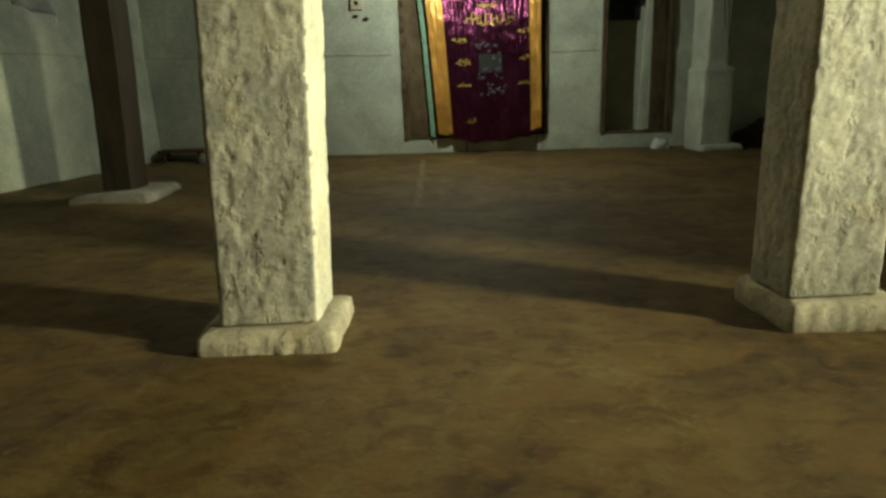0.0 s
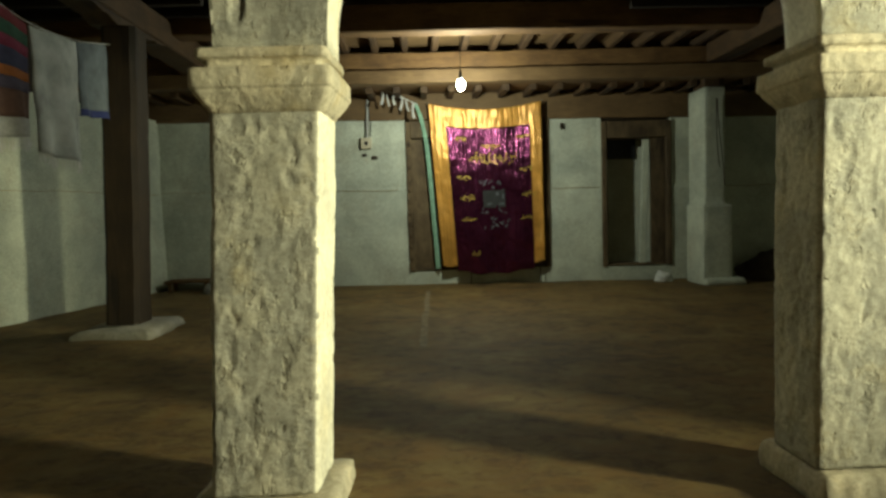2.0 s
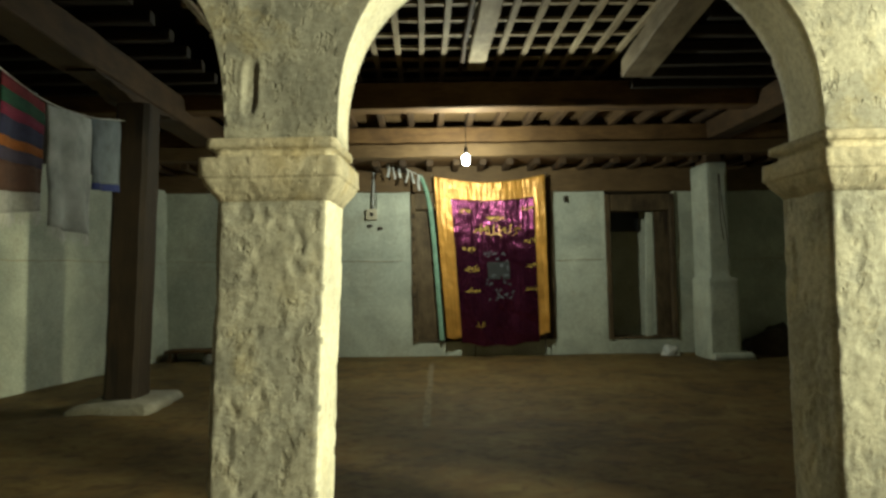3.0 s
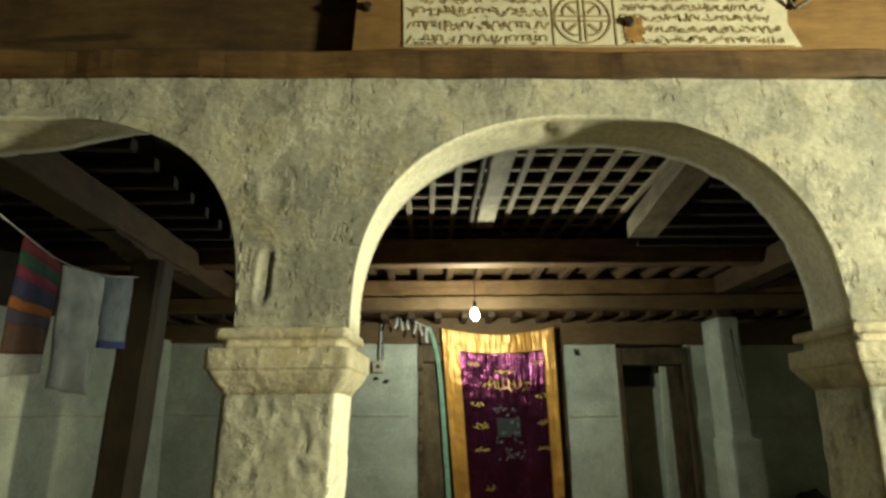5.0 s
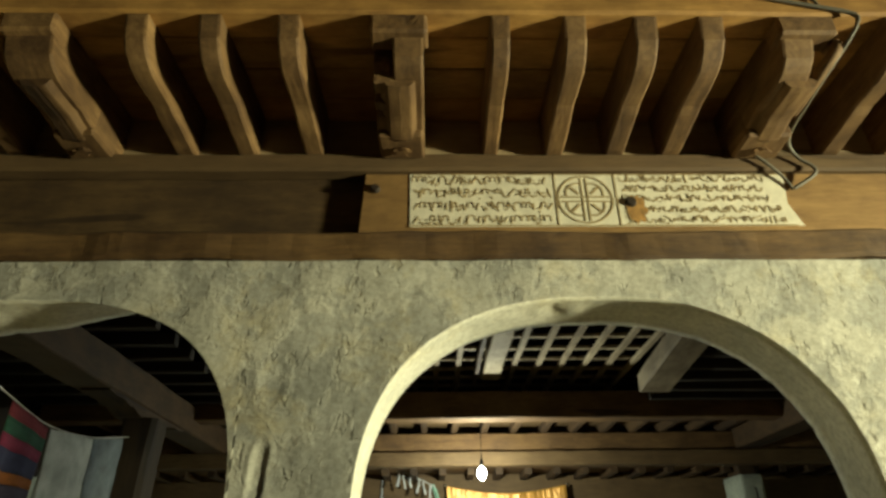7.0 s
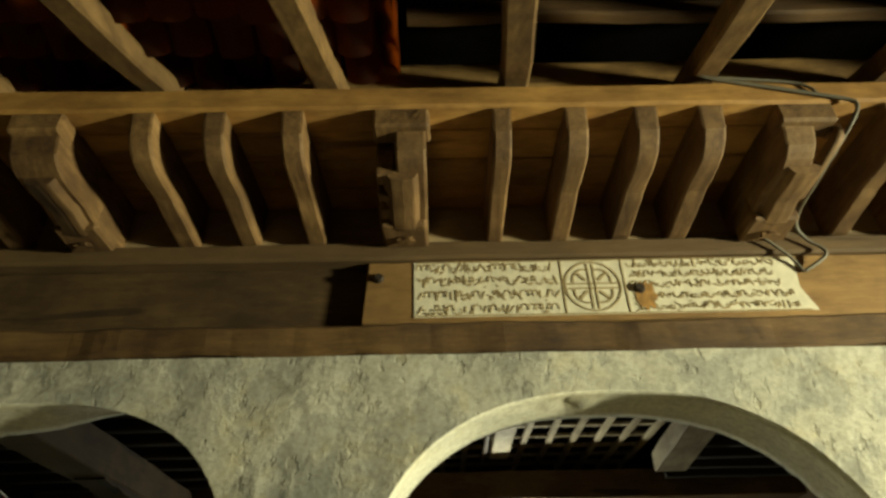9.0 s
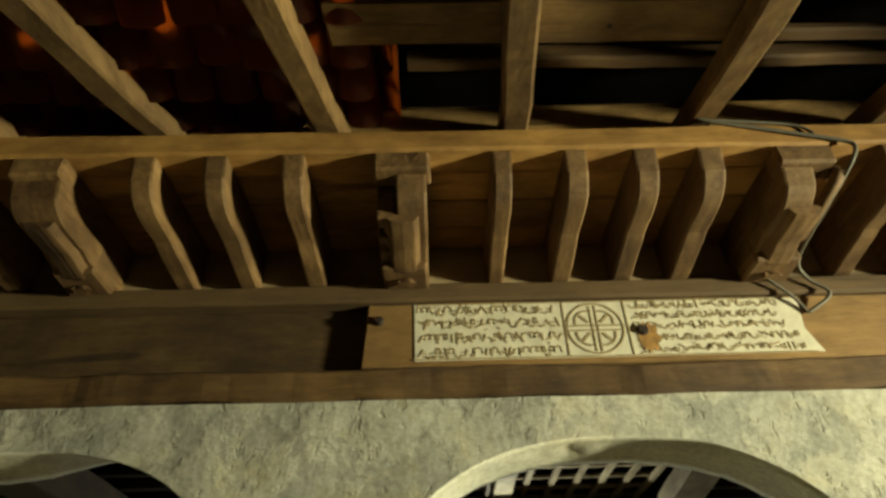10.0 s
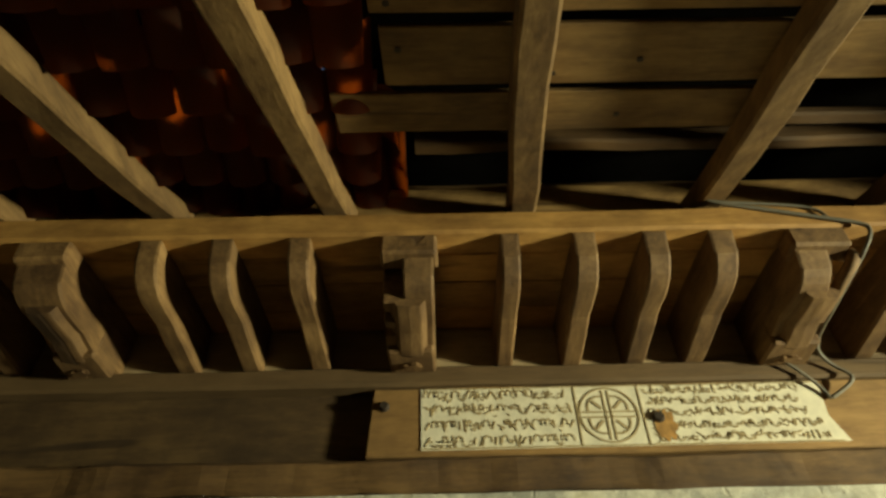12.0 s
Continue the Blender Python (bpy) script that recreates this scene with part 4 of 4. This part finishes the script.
def build_white_pillar():
    zf = floor_z(9.4, 4.5)
    x0, x1, y0, y1 = 4.37, 4.76, 9.42, 9.98
    e = thing("white_pillar", (4.55, 9.7, zf), "whitewashed square pillar with a narrower upper half, beside the back wall", "pillar")
    bm = bmesh.new()
    lv = [(zf - 0.03 + 1.25 * i / 24, x0 - 0.02, x1 + 0.05, y0 - 0.03, y1) for i in range(25)]
    lv += [(zf + 1.25 + 1.75 * i / 12, x0 + 0.02, x1 - 0.05, y0, y1) for i in range(13)]
    ring_sheet(bm, lv, 0.018, 6)
    part("shaft", bm, M_WHITE, e, "", True)
    timber("wooden_head", 4.42, 4.68, 9.50, 9.85, zf + 2.98, 3.258, M_BEAM_Y, e)
    bm = bmesh.new()
    ring_sheet(bm, [(zf - 0.02, 4.35, 5.0, 9.3, 9.9), (zf + 0.08, 4.36, 4.98, 9.32, 9.9), (zf + 0.10, 4.40, 4.95, 9.35, 9.9)], 0.03, 6)
    part("foot", bm, M_WHITE, e, "", True)
    settle(e)


build_white_pillar()
e = thing("rope", (4.60, 9.39, 1.5), "two thin rope ends hanging on the whitewashed pillar", "rope")
tube("strand", [(4.56, 9.385, 2.75), (4.555, 9.38, 2.3), (4.57, 9.375, 1.95), (4.60, 9.37, 1.72)], 0.008, M_SACK, e)
tube("strand", [(4.57, 9.385, 2.75), (4.60, 9.38, 2.2), (4.66, 9.375, 1.8), (4.67, 9.37, 1.45)], 0.008, M_SACK, e)
settle(e)


# ---- doors in the back wall ----
def build_doors():
    def frame_at(name, x0, x1, z0, z1, label):
        e = thing(name, ((x0 + x1) / 2, BACK, z0), label, "door", "", "structure")
        w = 0.09
        timber("jamb", x0, x0 + w, BACK - 0.03, BACK + 0.30, z0, z1, M_DOORWOOD, e)
        timber("jamb", x1 - w, x1, BACK - 0.03, BACK + 0.30, z0, z1, M_DOORWOOD, e)
        timber("lintel", x0 + w + 0.003, x1 - w - 0.003, BACK - 0.03, BACK + 0.30, z1 - 0.28, z1, M_DOORWOOD, e)
        timber("sill", x0 + w + 0.003, x1 - w - 0.003, BACK - 0.02, BACK + 0.30, z0, z0 + 0.03, M_DOORWOOD, e)
        settle(e)
        return e
    frame_at("door_1", 3.06, 4.23, 0.175, 2.57, "dark wooden door frame with an open doorway above a low sill")
    e = frame_at("door_2", -0.16, 2.2, 0.205, 2.65, "carved greyish wooden door frame behind the hanging banner")
    bm = bmesh.new()
    add_box(bm, -0.07, 2.11, BACK + 0.05, BACK + 0.10, 0.24, 2.36)
    ob = part("door_leaf", bm, M_DOORWOOD, e)
    ob.matrix_parent_inverse = Matrix.Translation(-e.location)
    for k in range(11):
        bm = bmesh.new()
        z = 0.42 + 0.185 * k
        bmesh.ops.create_cone(bm, cap_ends=True, segments=10, radius1=0.05, radius2=0.03, depth=0.02, matrix=pose(-0.115, BACK - 0.035, z, 90, 0, 0))
        bmesh.ops.scale(bm, vec=(0.7, 1, 1), space=Matrix.Translation((0.115, 0, 0)), verts=bm.verts)
        ob = part("carved_boss", bm, M_DOORWOOD, e)
        ob.matrix_parent_inverse = Matrix.Translation(-e.location)
    # inner leaf and a pale board leaning in the open doorway
    bm = bmesh.new()
    add_box(bm, 3.90, 4.135, BACK + 0.05, BACK + 0.09, 0.21, 2.285)
    tagged(finish("door_leaf", bm, M_DOORWOOD), "brown wooden door leaf standing open in the doorway", "door")
    bm = bmesh.new()
    add_box(bm, 0, 0.11, 0, 0.05, 0, 2.06, pose(3.70, BACK + 0.05, 0.207, 0, 2.2, 0))
    tagged(finish("white_board", bm, M_WHITE, bevel=0.008), "pale whitewashed board standing in the doorway", "board")
    bm = bmesh.new()
    add_box(bm, 3.28, 3.78, 10.70, 10.732, 1.97, 2.42)
    tagged(finish("dark_window", bm, M_BLACK), "dark shuttered opening at the back of the doorway", "window")


build_doors()


# ---- banner ----
def build_banner():
    e = thing("banner", (1.15, 10.1, 0.15), "orange satin banner with maroon foil panel, hung before a door", "banner")
    x0t, x1t, x0b, x1b = 0.227, 2.034, 0.40, 2.06
    zt, zb = 2.895, 0.21

    def pt(u, v, off=0.0):
        """u across, v up; the cloth sags between its upper corners and hangs in folds."""
        xa, xb = x0b + (x0t - x0b) * v, x1b + (x1t - x1b) * v
        sag = -0.11 * math.sin(math.pi * u) * v ** 3 - 0.07 * math.sin(math.pi * min(1.0, u * 1.05)) ** 0.8 * (1 - v) ** 4 - 0.015 * math.sin(u * 23) * (1 - v) ** 6
        z = zb + (zt - zb) * v + sag + 0.05 * (1 - v) * (math.sin(u * 3.1) - 1.0) * -1.0 * (0.6 if u > 0.1 else 0)
        fold = 0.0035 * math.sin(u * 58 + 2.2 * math.sin(v * 3)) * v ** 2.5 + 0.009 * noise.noise(Vector((u * 34, v * 9, 2))) + 0.006 * noise.noise(Vector((u * 16 + v * 9, v * 26, 7))) + 0.009 * noise.noise(Vector((u * 62, v * 5, 9))) + 0.016 * math.sin(u * 14 + 3 * v + 2 * noise.noise(Vector((u * 2, v * 2, 4)))) + 0.03 * noise.noise(Vector((u * 4, v * 3, 0)))
        fold += 0.012 * math.sin(v * 40 + 12 * u) * (1 - v) * max(0, u - 0.5) * 2
        return Vector((xa + (xb - xa) * u, 10.10 + fold - off, z))
    def cloth(name, u0, u1, v0, v1, mat, off, nu, nv, label):
        bm = bmesh.new()
        sheet(bm, nu, nv, lambda a, b: pt(u0 + (u1 - u0) * a, v0 + (v1 - v0) * b, off))
        g = bmesh.ops.extrude_face_region(bm, geom=bm.faces[:])
        for q in g["geom"]:
            if isinstance(q, bmesh.types.BMVert):
                q.co.y += 0.004
        return part(name, bm, mat, e, label, True)
    cloth("border", 0, 1, 0.03, 1, M_SATIN, 0.0, 130, 130, "orange satin border cloth")
    panel = cloth("panel", 0.14, 0.895, 0.0, 0.875, M_MAROON, 0.010, 200, 120, "maroon metallic foil panel")
    rng = random.Random(3)

    def marks(name, mat, items, label):
        bm = bmesh.new()
        for u, v, w, h, a in items:
            n = 4
            ca, sa = math.cos(a), math.sin(a)
            g = []
            for i in range(n + 1):
                for s in (-1, 1):
                    du, dv = w * (i / n - 0.5), s * h / 2
                    uu, vv = u + (du * ca - dv * sa) / 1.75, v + (du * sa + dv * ca) / 2.69
                    g.append(bm.verts.new(pt(uu, vv, 0.017)))
            for i in range(n):
                bm.faces.new((g[2 * i], g[2 * i + 2], g[2 * i + 3], g[2 * i + 1]))
        ob = part(name, bm, mat, panel, label, True)
        ob["kind"] = "stuff"
        return ob

    def script(u0, u1, v, h):
        out = []
        u = u0
        while u < u1:
            w = rng.uniform(0.05, 0.11)
            out.append((u + w / 3, v - rng.uniform(-0.2, 0.3) * h, w, 0.015, rng.uniform(-0.7, 0.7)))
            out.append((u + w / 2, v + rng.uniform(-0.45, 0.45) * h, 0.4 * w, 0.014, rng.uniform(-1.2, 1.2)))
            out.append((u + w / 2.5, v + 0.05 * h, 0.015, h * rng.uniform(0.5, 1.7), rng.uniform(-0.35, 0.35)))
            u += w * 0.5
        return out
    marks("script_line", M_GOLD, script(0.32, 0.76, 0.675, 0.095), "large gold script strokes")
    marks("script_line", M_GOLD, script(0.44, 0.60, 0.755, 0.04), "gold script strokes")
    for u0, u1, v in ((0.2, 0.3, 0.80), (0.77, 0.86, 0.80), (0.20, 0.31, 0.56), (0.78, 0.87, 0.60), (0.21, 0.33, 0.44), (0.79, 0.88, 0.45), (0.21, 0.33, 0.305), (0.77, 0.87, 0.31), (0.28, 0.33, 0.12)):
        marks("script_line", M_GOLD, script(u0, u1, v, 0.045), "gold script strokes")
    marks("print", M_DARKPRINT, [(0.535, 0.43, 0.36, 0.28, 0)], "dark printed rectangle")
    pieces = [(0.56, 0.46, 0.07, 0.05, 0), (0.60, 0.40, 0.09, 0.03, 0.1), (0.49, 0.40, 0.07, 0.04, 0.2), (0.62, 0.46, 0.025, 0.16, 0), (0.53, 0.50, 0.05, 0.03, 0.5)]
    for k in range(26):
        pieces.append((rng.uniform(0.41, 0.66), rng.choice((0.27, 0.30, 0.36, 0.53)) + rng.uniform(-0.015, 0.015), rng.uniform(0.03, 0.08), 0.018, rng.uniform(-1.0, 1.0)))
    marks("print", M_GREYPRINT, pieces, "grey printed picture shapes")
    for u, x in ((0.01, 0.20), (0.99, 2.08)):
        tube("hanging_cord", [pt(u, 0.995), (x, 10.16, 2.91), (x, 10.265, 2.93)], 0.007, M_RAG, e)
    # cords at the lower corners
    for u, x in ((0.28, 0.83), (0.95, 1.98)):
        ob = tube("cord", [pt(u, 0.03), (x, 10.11, 0.06), (x + 0.01, 10.12, -0.03)], 0.008, M_IRON, e)
    settle(e)
    e2 = thing("green_curtain", (0.15, 10.2, 0.2), "narrow mint green curtain edge beside the banner", "curtain")
    bm = bmesh.new()
    sheet(bm, 8, 40, lambda a, b: (0.13 + 0.15 * (1 - b) + (0.06 + 0.01 * (1 - b)) * a - 0.14 * b ** 8, 10.20 + 0.015 * math.sin(a * 9), 0.24 + 2.69 * b))
    part("cloth", bm, M_MINT, e2, "", True)
    settle(e2)


build_banner()


def build_garland():
    e = thing("garland", (-0.45, 9.9, 3.0), "string of greyish white rag strips hanging under the ceiling", "garland")
    pts = [(-0.95, 9.9, 3.09), (-0.50, 9.9, 3.11), (-0.22, 9.93, 3.0), (0.06, 9.98, 2.86)]
    tube("string", pts, 0.008, M_RAG, e)
    rng = random.Random(2)
    for k in range(6):
        t = 0.15 + 0.7 * k / 5
        x, y, z = -0.50 + 0.50 * k / 5, 9.9 + 0.07 * t, 3.11 - 0.22 * (k / 5)
        bm = bmesh.new()
        w, L, ph = rng.uniform(0.025, 0.04), rng.uniform(0.13, 0.25), rng.uniform(0, 6)
        sheet(bm, 2, 6, lambda a, b: (x + w * (a - 0.5) + 0.02 * math.sin(3 * b + ph), y + 0.012 * math.sin(a * 3 + 5 * b), z - L * b))
        g = bmesh.ops.extrude_face_region(bm, geom=bm.faces[:])
        for q in g["geom"]:
            if isinstance(q, bmesh.types.BMVert):
                q.co.y += 0.006
        part("rag", bm, M_RAG, e, "", True)
    settle(e)


build_garland()


# ---- hanging bulb ----
def build_bulb():
    e = thing("hanging_bulb", (0.63, 8.32, 3.05), "bare lit light bulb hanging on a cord from the ceiling", "lamp")
    tube("cord", [(0.63, 8.32, 3.634), (0.632, 8.32, 3.2), (0.63, 8.32, 2.98)], 0.006, M_BLACK, e)
    bm = bmesh.new()
    bmesh.ops.create_cone(bm, cap_ends=True, segments=14, radius1=0.02, radius2=0.026, depth=0.08, matrix=pose(0.63, 8.32, 2.955, 180))
    part("socket", bm, M_BLACK, e, "black bulb socket")
    bm = bmesh.new()
    bmesh.ops.create_uvsphere(bm, u_segments=18, v_segments=12, radius=0.055, matrix=pose(0.63, 8.32, 2.825) @ Matrix.Diagonal((1, 1, 1.35, 1)))
    g = part("glass", bm, glow, e, "lit white glass", True)
    g.visible_shadow = False
    settle(e)


build_bulb()


# ---- switch on the back wall ----
def build_switch():
    e = thing("light_switch", (-0.80, BACK, 2.3), "old cream switch box with a conduit above it on the wall", "switch")
    bm = bmesh.new()
    add_box(bm, -0.88, -0.70, BACK - 0.05, BACK - 0.005, 2.22, 2.40)
    part("box", bm, M_SWITCH, e, bevel=0.008)
    bm = bmesh.new()
    add_box(bm, -0.815, -0.765, BACK - 0.062, BACK - 0.05, 2.28, 2.34)
    part("rocker", bm, M_BLACK, e)
    tube("conduit", [(-0.77, BACK - 0.03, 2.40), (-0.76, BACK - 0.03, 2.7), (-0.745, BACK - 0.04, 3.0)], 0.018, M_RAG, e)
    tube("wire", [(-0.72, BACK - 0.03, 2.42), (-0.70, BACK - 0.03, 2.55), (-0.72, BACK - 0.03, 2.7), (-0.74, BACK - 0.04, 2.9)], 0.007, M_BLACK, e)
    settle(e)
    for x, z, r in ((-0.825, 2.125, 0.045), (-0.66, 2.08, 0.05)):
        bm = bmesh.new()
        bmesh.ops.create_cone(bm, cap_ends=True, segments=12, radius1=r, radius2=r * 0.6, depth=0.02, matrix=pose(x, BACK - 0.012, z, 90, 0, 0) @ Matrix.Diagonal((1, 0.6, 1, 1)))
        tagged(finish("wall_plug", bm, M_IRON), "dark round peg set in the whitewashed wall", "peg")
    bm = bmesh.new()
    add_box(bm, 2.38, 2.41, BACK - 0.06, BACK + 0.0, 2.46, 2.56)
    tagged(finish("wall_hook", bm, M_IRON, bevel=0.006), "small dark iron hook on the whitewashed wall", "hook")


build_switch()


# ---- cloths on the line ----
def hanging(name, corners, mats, label, fringe=False):
    """A cloth hung by its upper edge: corners (lower left, lower right, upper left, upper right); mats: colours from top down, or one."""
    a, b, c, d = [Vector(p) for p in corners]
    e = thing(name, tuple((a + b) / 2), label, "cloth", "cloths on the line")
    nrm = (b - a).cross(c - a).normalized()

    def f(u, v):
        p = a.lerp(b, u).lerp(c.lerp(d, u), v)
        return p + nrm * (0.03 * math.sin(u * 11 + v) * (1.1 - v) + 0.02 * noise.noise(Vector((u * 3, v * 3, 7))))
    v1 = 1.0
    for k, (mat, h) in enumerate(mats):
        bm = bmesh.new()
        sheet(bm, 20, max(2, int(h * 30)), lambda u, v: f(u, v1 - h + h * v))
        g = bmesh.ops.extrude_face_region(bm, geom=bm.faces[:])
        for q in g["geom"]:
            if isinstance(q, bmesh.types.BMVert):
                q.co += nrm * 0.006
        part("stripe" if len(mats) > 1 else "cloth", bm, mat, e, "", True)
        v1 -= h
    if fringe:
        bm = bmesh.new()
        rng = random.Random(8)
        for k in range(46):
            p = f((k + 0.5) / 46, 0)
            w = 0.006
            q = p + Vector((rng.uniform(-0.02, 0.02), rng.uniform(-0.02, 0.02), -rng.uniform(0.06, 0.12)))
            s = (b - a).normalized() * w
            vs = [bm.verts.new(t) for t in (p - s, p + s, q + s, q - s)]
            bm.faces.new(vs)
        part("fringe", bm, M_RAG, e, "white thread fringe")
    settle(e)


def stripe(name, c):
    return plain(name, c, 0.9, 0, 0.2, 20)


STRIPES = [("red_wool", (0.186, 0.025, 0.037), 0.10), ("green_wool", (0.019, 0.081, 0.050), 0.11), ("crimson_wool", (0.186, 0.019, 0.056), 0.09), ("navy_wool", (0.025, 0.028, 0.074), 0.14),
           ("orange_wool", (0.260, 0.081, 0.012), 0.08), ("dusk_wool", (0.043, 0.034, 0.062), 0.10), ("brown_wool", (0.074, 0.034, 0.022), 0.22), ("white_wool", (0.310, 0.310, 0.291), 0.16)]
mats = [(stripe(n, c), h) for n, c, h in STRIPES]
hanging("striped_blanket", ((-3.0, 4.62, 1.80), (-2.99, 5.18, 1.88), (-3.0, 4.69, 2.85), (-2.99, 5.18, 2.75)), mats, "wool blanket striped red, green, navy and orange with white fringe", True)
hanging("white_blanket", ((-2.98, 5.21, 1.76), (-2.98, 5.88, 1.72), (-2.99, 5.20, 2.75), (-2.99, 5.88, 2.80)), [(M_CLOTHW, 1.0)], "washed-out white and pale blue blanket with a fringe", True)
hanging("grey_cloth", ((-3.0, 5.90, 2.15), (-3.0, 6.50, 2.20), (-3.0, 5.90, 2.81), (-3.0, 6.44, 2.92)), [(M_CLOTHG, 0.9), (M_NAVY, 0.1)], "grey-blue cloth with a navy hem on the line")
e = thing("clothes_line", (-2.99, 5.2, 2.75), "thin line stretched along the beam for cloths", "line")
tube("line", [(-3.0, 3.0, 3.2), (-3.0, 4.69, 2.86), (-2.99, 5.19, 2.755), (-2.99, 5.88, 2.805), (-3.0, 6.44, 2.93), (-3.0, 6.60, 2.96)], 0.006, M_RAG, e)
settle(e)


# ---- things on the floor ----
def heap(name, x, y, rx, ry, h, mat, label, cat, seed):
    z = floor_z(y, x)
    bm = bmesh.new()
    bmesh.ops.create_icosphere(bm, subdivisions=4, radius=1.0)
    for v in bm.verts:
        d = 1 + 0.30 * noise.fractal(v.co * 1.6 + Vector((seed, 0, 0)), 1.0, 2.0, 4)
        v.co = Vector((x + v.co.x * rx * d, y + v.co.y * ry * d, z + max(-0.01, v.co.z * h * d)))
    tagged(finish(name, bm, mat, True), label, cat)


heap("slumped_sack", 5.65, 9.95, 0.48, 0.24, 0.44, M_SACK, "slumped dark brown sack lying against the back wall", "sack", 3)
heap("plastic_bag", 3.98, 10.02, 0.15, 0.10, 0.17, M_BAG, "crumpled pale plastic bag on the floor by the door", "bag", 9)
heap("stone", -3.22, 9.75, 0.14, 0.12, 0.14, M_STONE, "rounded pale stone lying by the wall", "stone", 5)


def build_bench():
    e = thing("low_bench", (-3.6, 10.05, floor_z(10.0, -3.6)), "low dark wooden bench standing against the back wall", "bench")
    zf = floor_z(10.0, -3.6)
    timber("seat", -4.0, -3.3, 9.9, 10.22, zf + 0.14, zf + 0.19, M_LINTEL, e)
    for x in (-3.93, -3.37):
        for y in (9.95, 10.17):
            timber("leg", x - 0.03, x + 0.03, y - 0.02, y + 0.02, zf - 0.01, zf + 0.138, M_LINTEL, e)
    settle(e)


build_bench()


def floor_strip():
    """A pale worn line across the hall floor."""
    bm = bmesh.new()
    def f(u, v):
        y = 5.5 + 3.9 * u
        x = 0.02 + 0.11 * u + (v - 0.5) * (0.07 + 0.03 * noise.noise(Vector((0, y * 3, v)))) + 0.02 * noise.noise(Vector((3, y * 1.5, 0)))
        return (x, y, floor_z(y, x) + 0.004 + wob((x, y, 0), 1.1, 0.012) + wob((x, y, 3), 4.0, 0.005))
    sheet(bm, 60, 2, f)
    tagged(finish("floor_trim", bm, M_SCUFF, True), "pale worn line of lime along the earthen floor", "mark", kind="structure")


floor_strip()


def crack(pts, label):
    ob = tube("trim_crack", pts, 0.0045, M_INK)
    tagged(ob, label, "crack", kind="structure")


rc = random.Random(21)
crack([(west_x(3.0 + 0.24 * k) + 0.004 + 0.004 * rc.random(), 3.0 + 0.24 * k, DADO + 0.05 + rc.uniform(-0.012, 0.012)) for k in range(31)], "long hairline crack along the whitewashed side wall")
crack([(-4.1 + 0.2 * k, BACK - 0.004, DADO + 0.005 - 0.016 * (-4.1 + 0.2 * k) + rc.uniform(-0.012, 0.012)) for k in range(20)], "hairline crack along the whitewashed back wall")
crack([(2.22 + 0.1 * k, BACK - 0.004, DADO - 0.04 + rc.uniform(-0.01, 0.01)) for k in range(9)], "hairline crack beside the banner")
crack([(4.8 + 0.2 * k, BACK - 0.004, DADO - 0.08 + rc.uniform(-0.015, 0.015)) for k in range(9)], "hairline crack behind the white pillar")
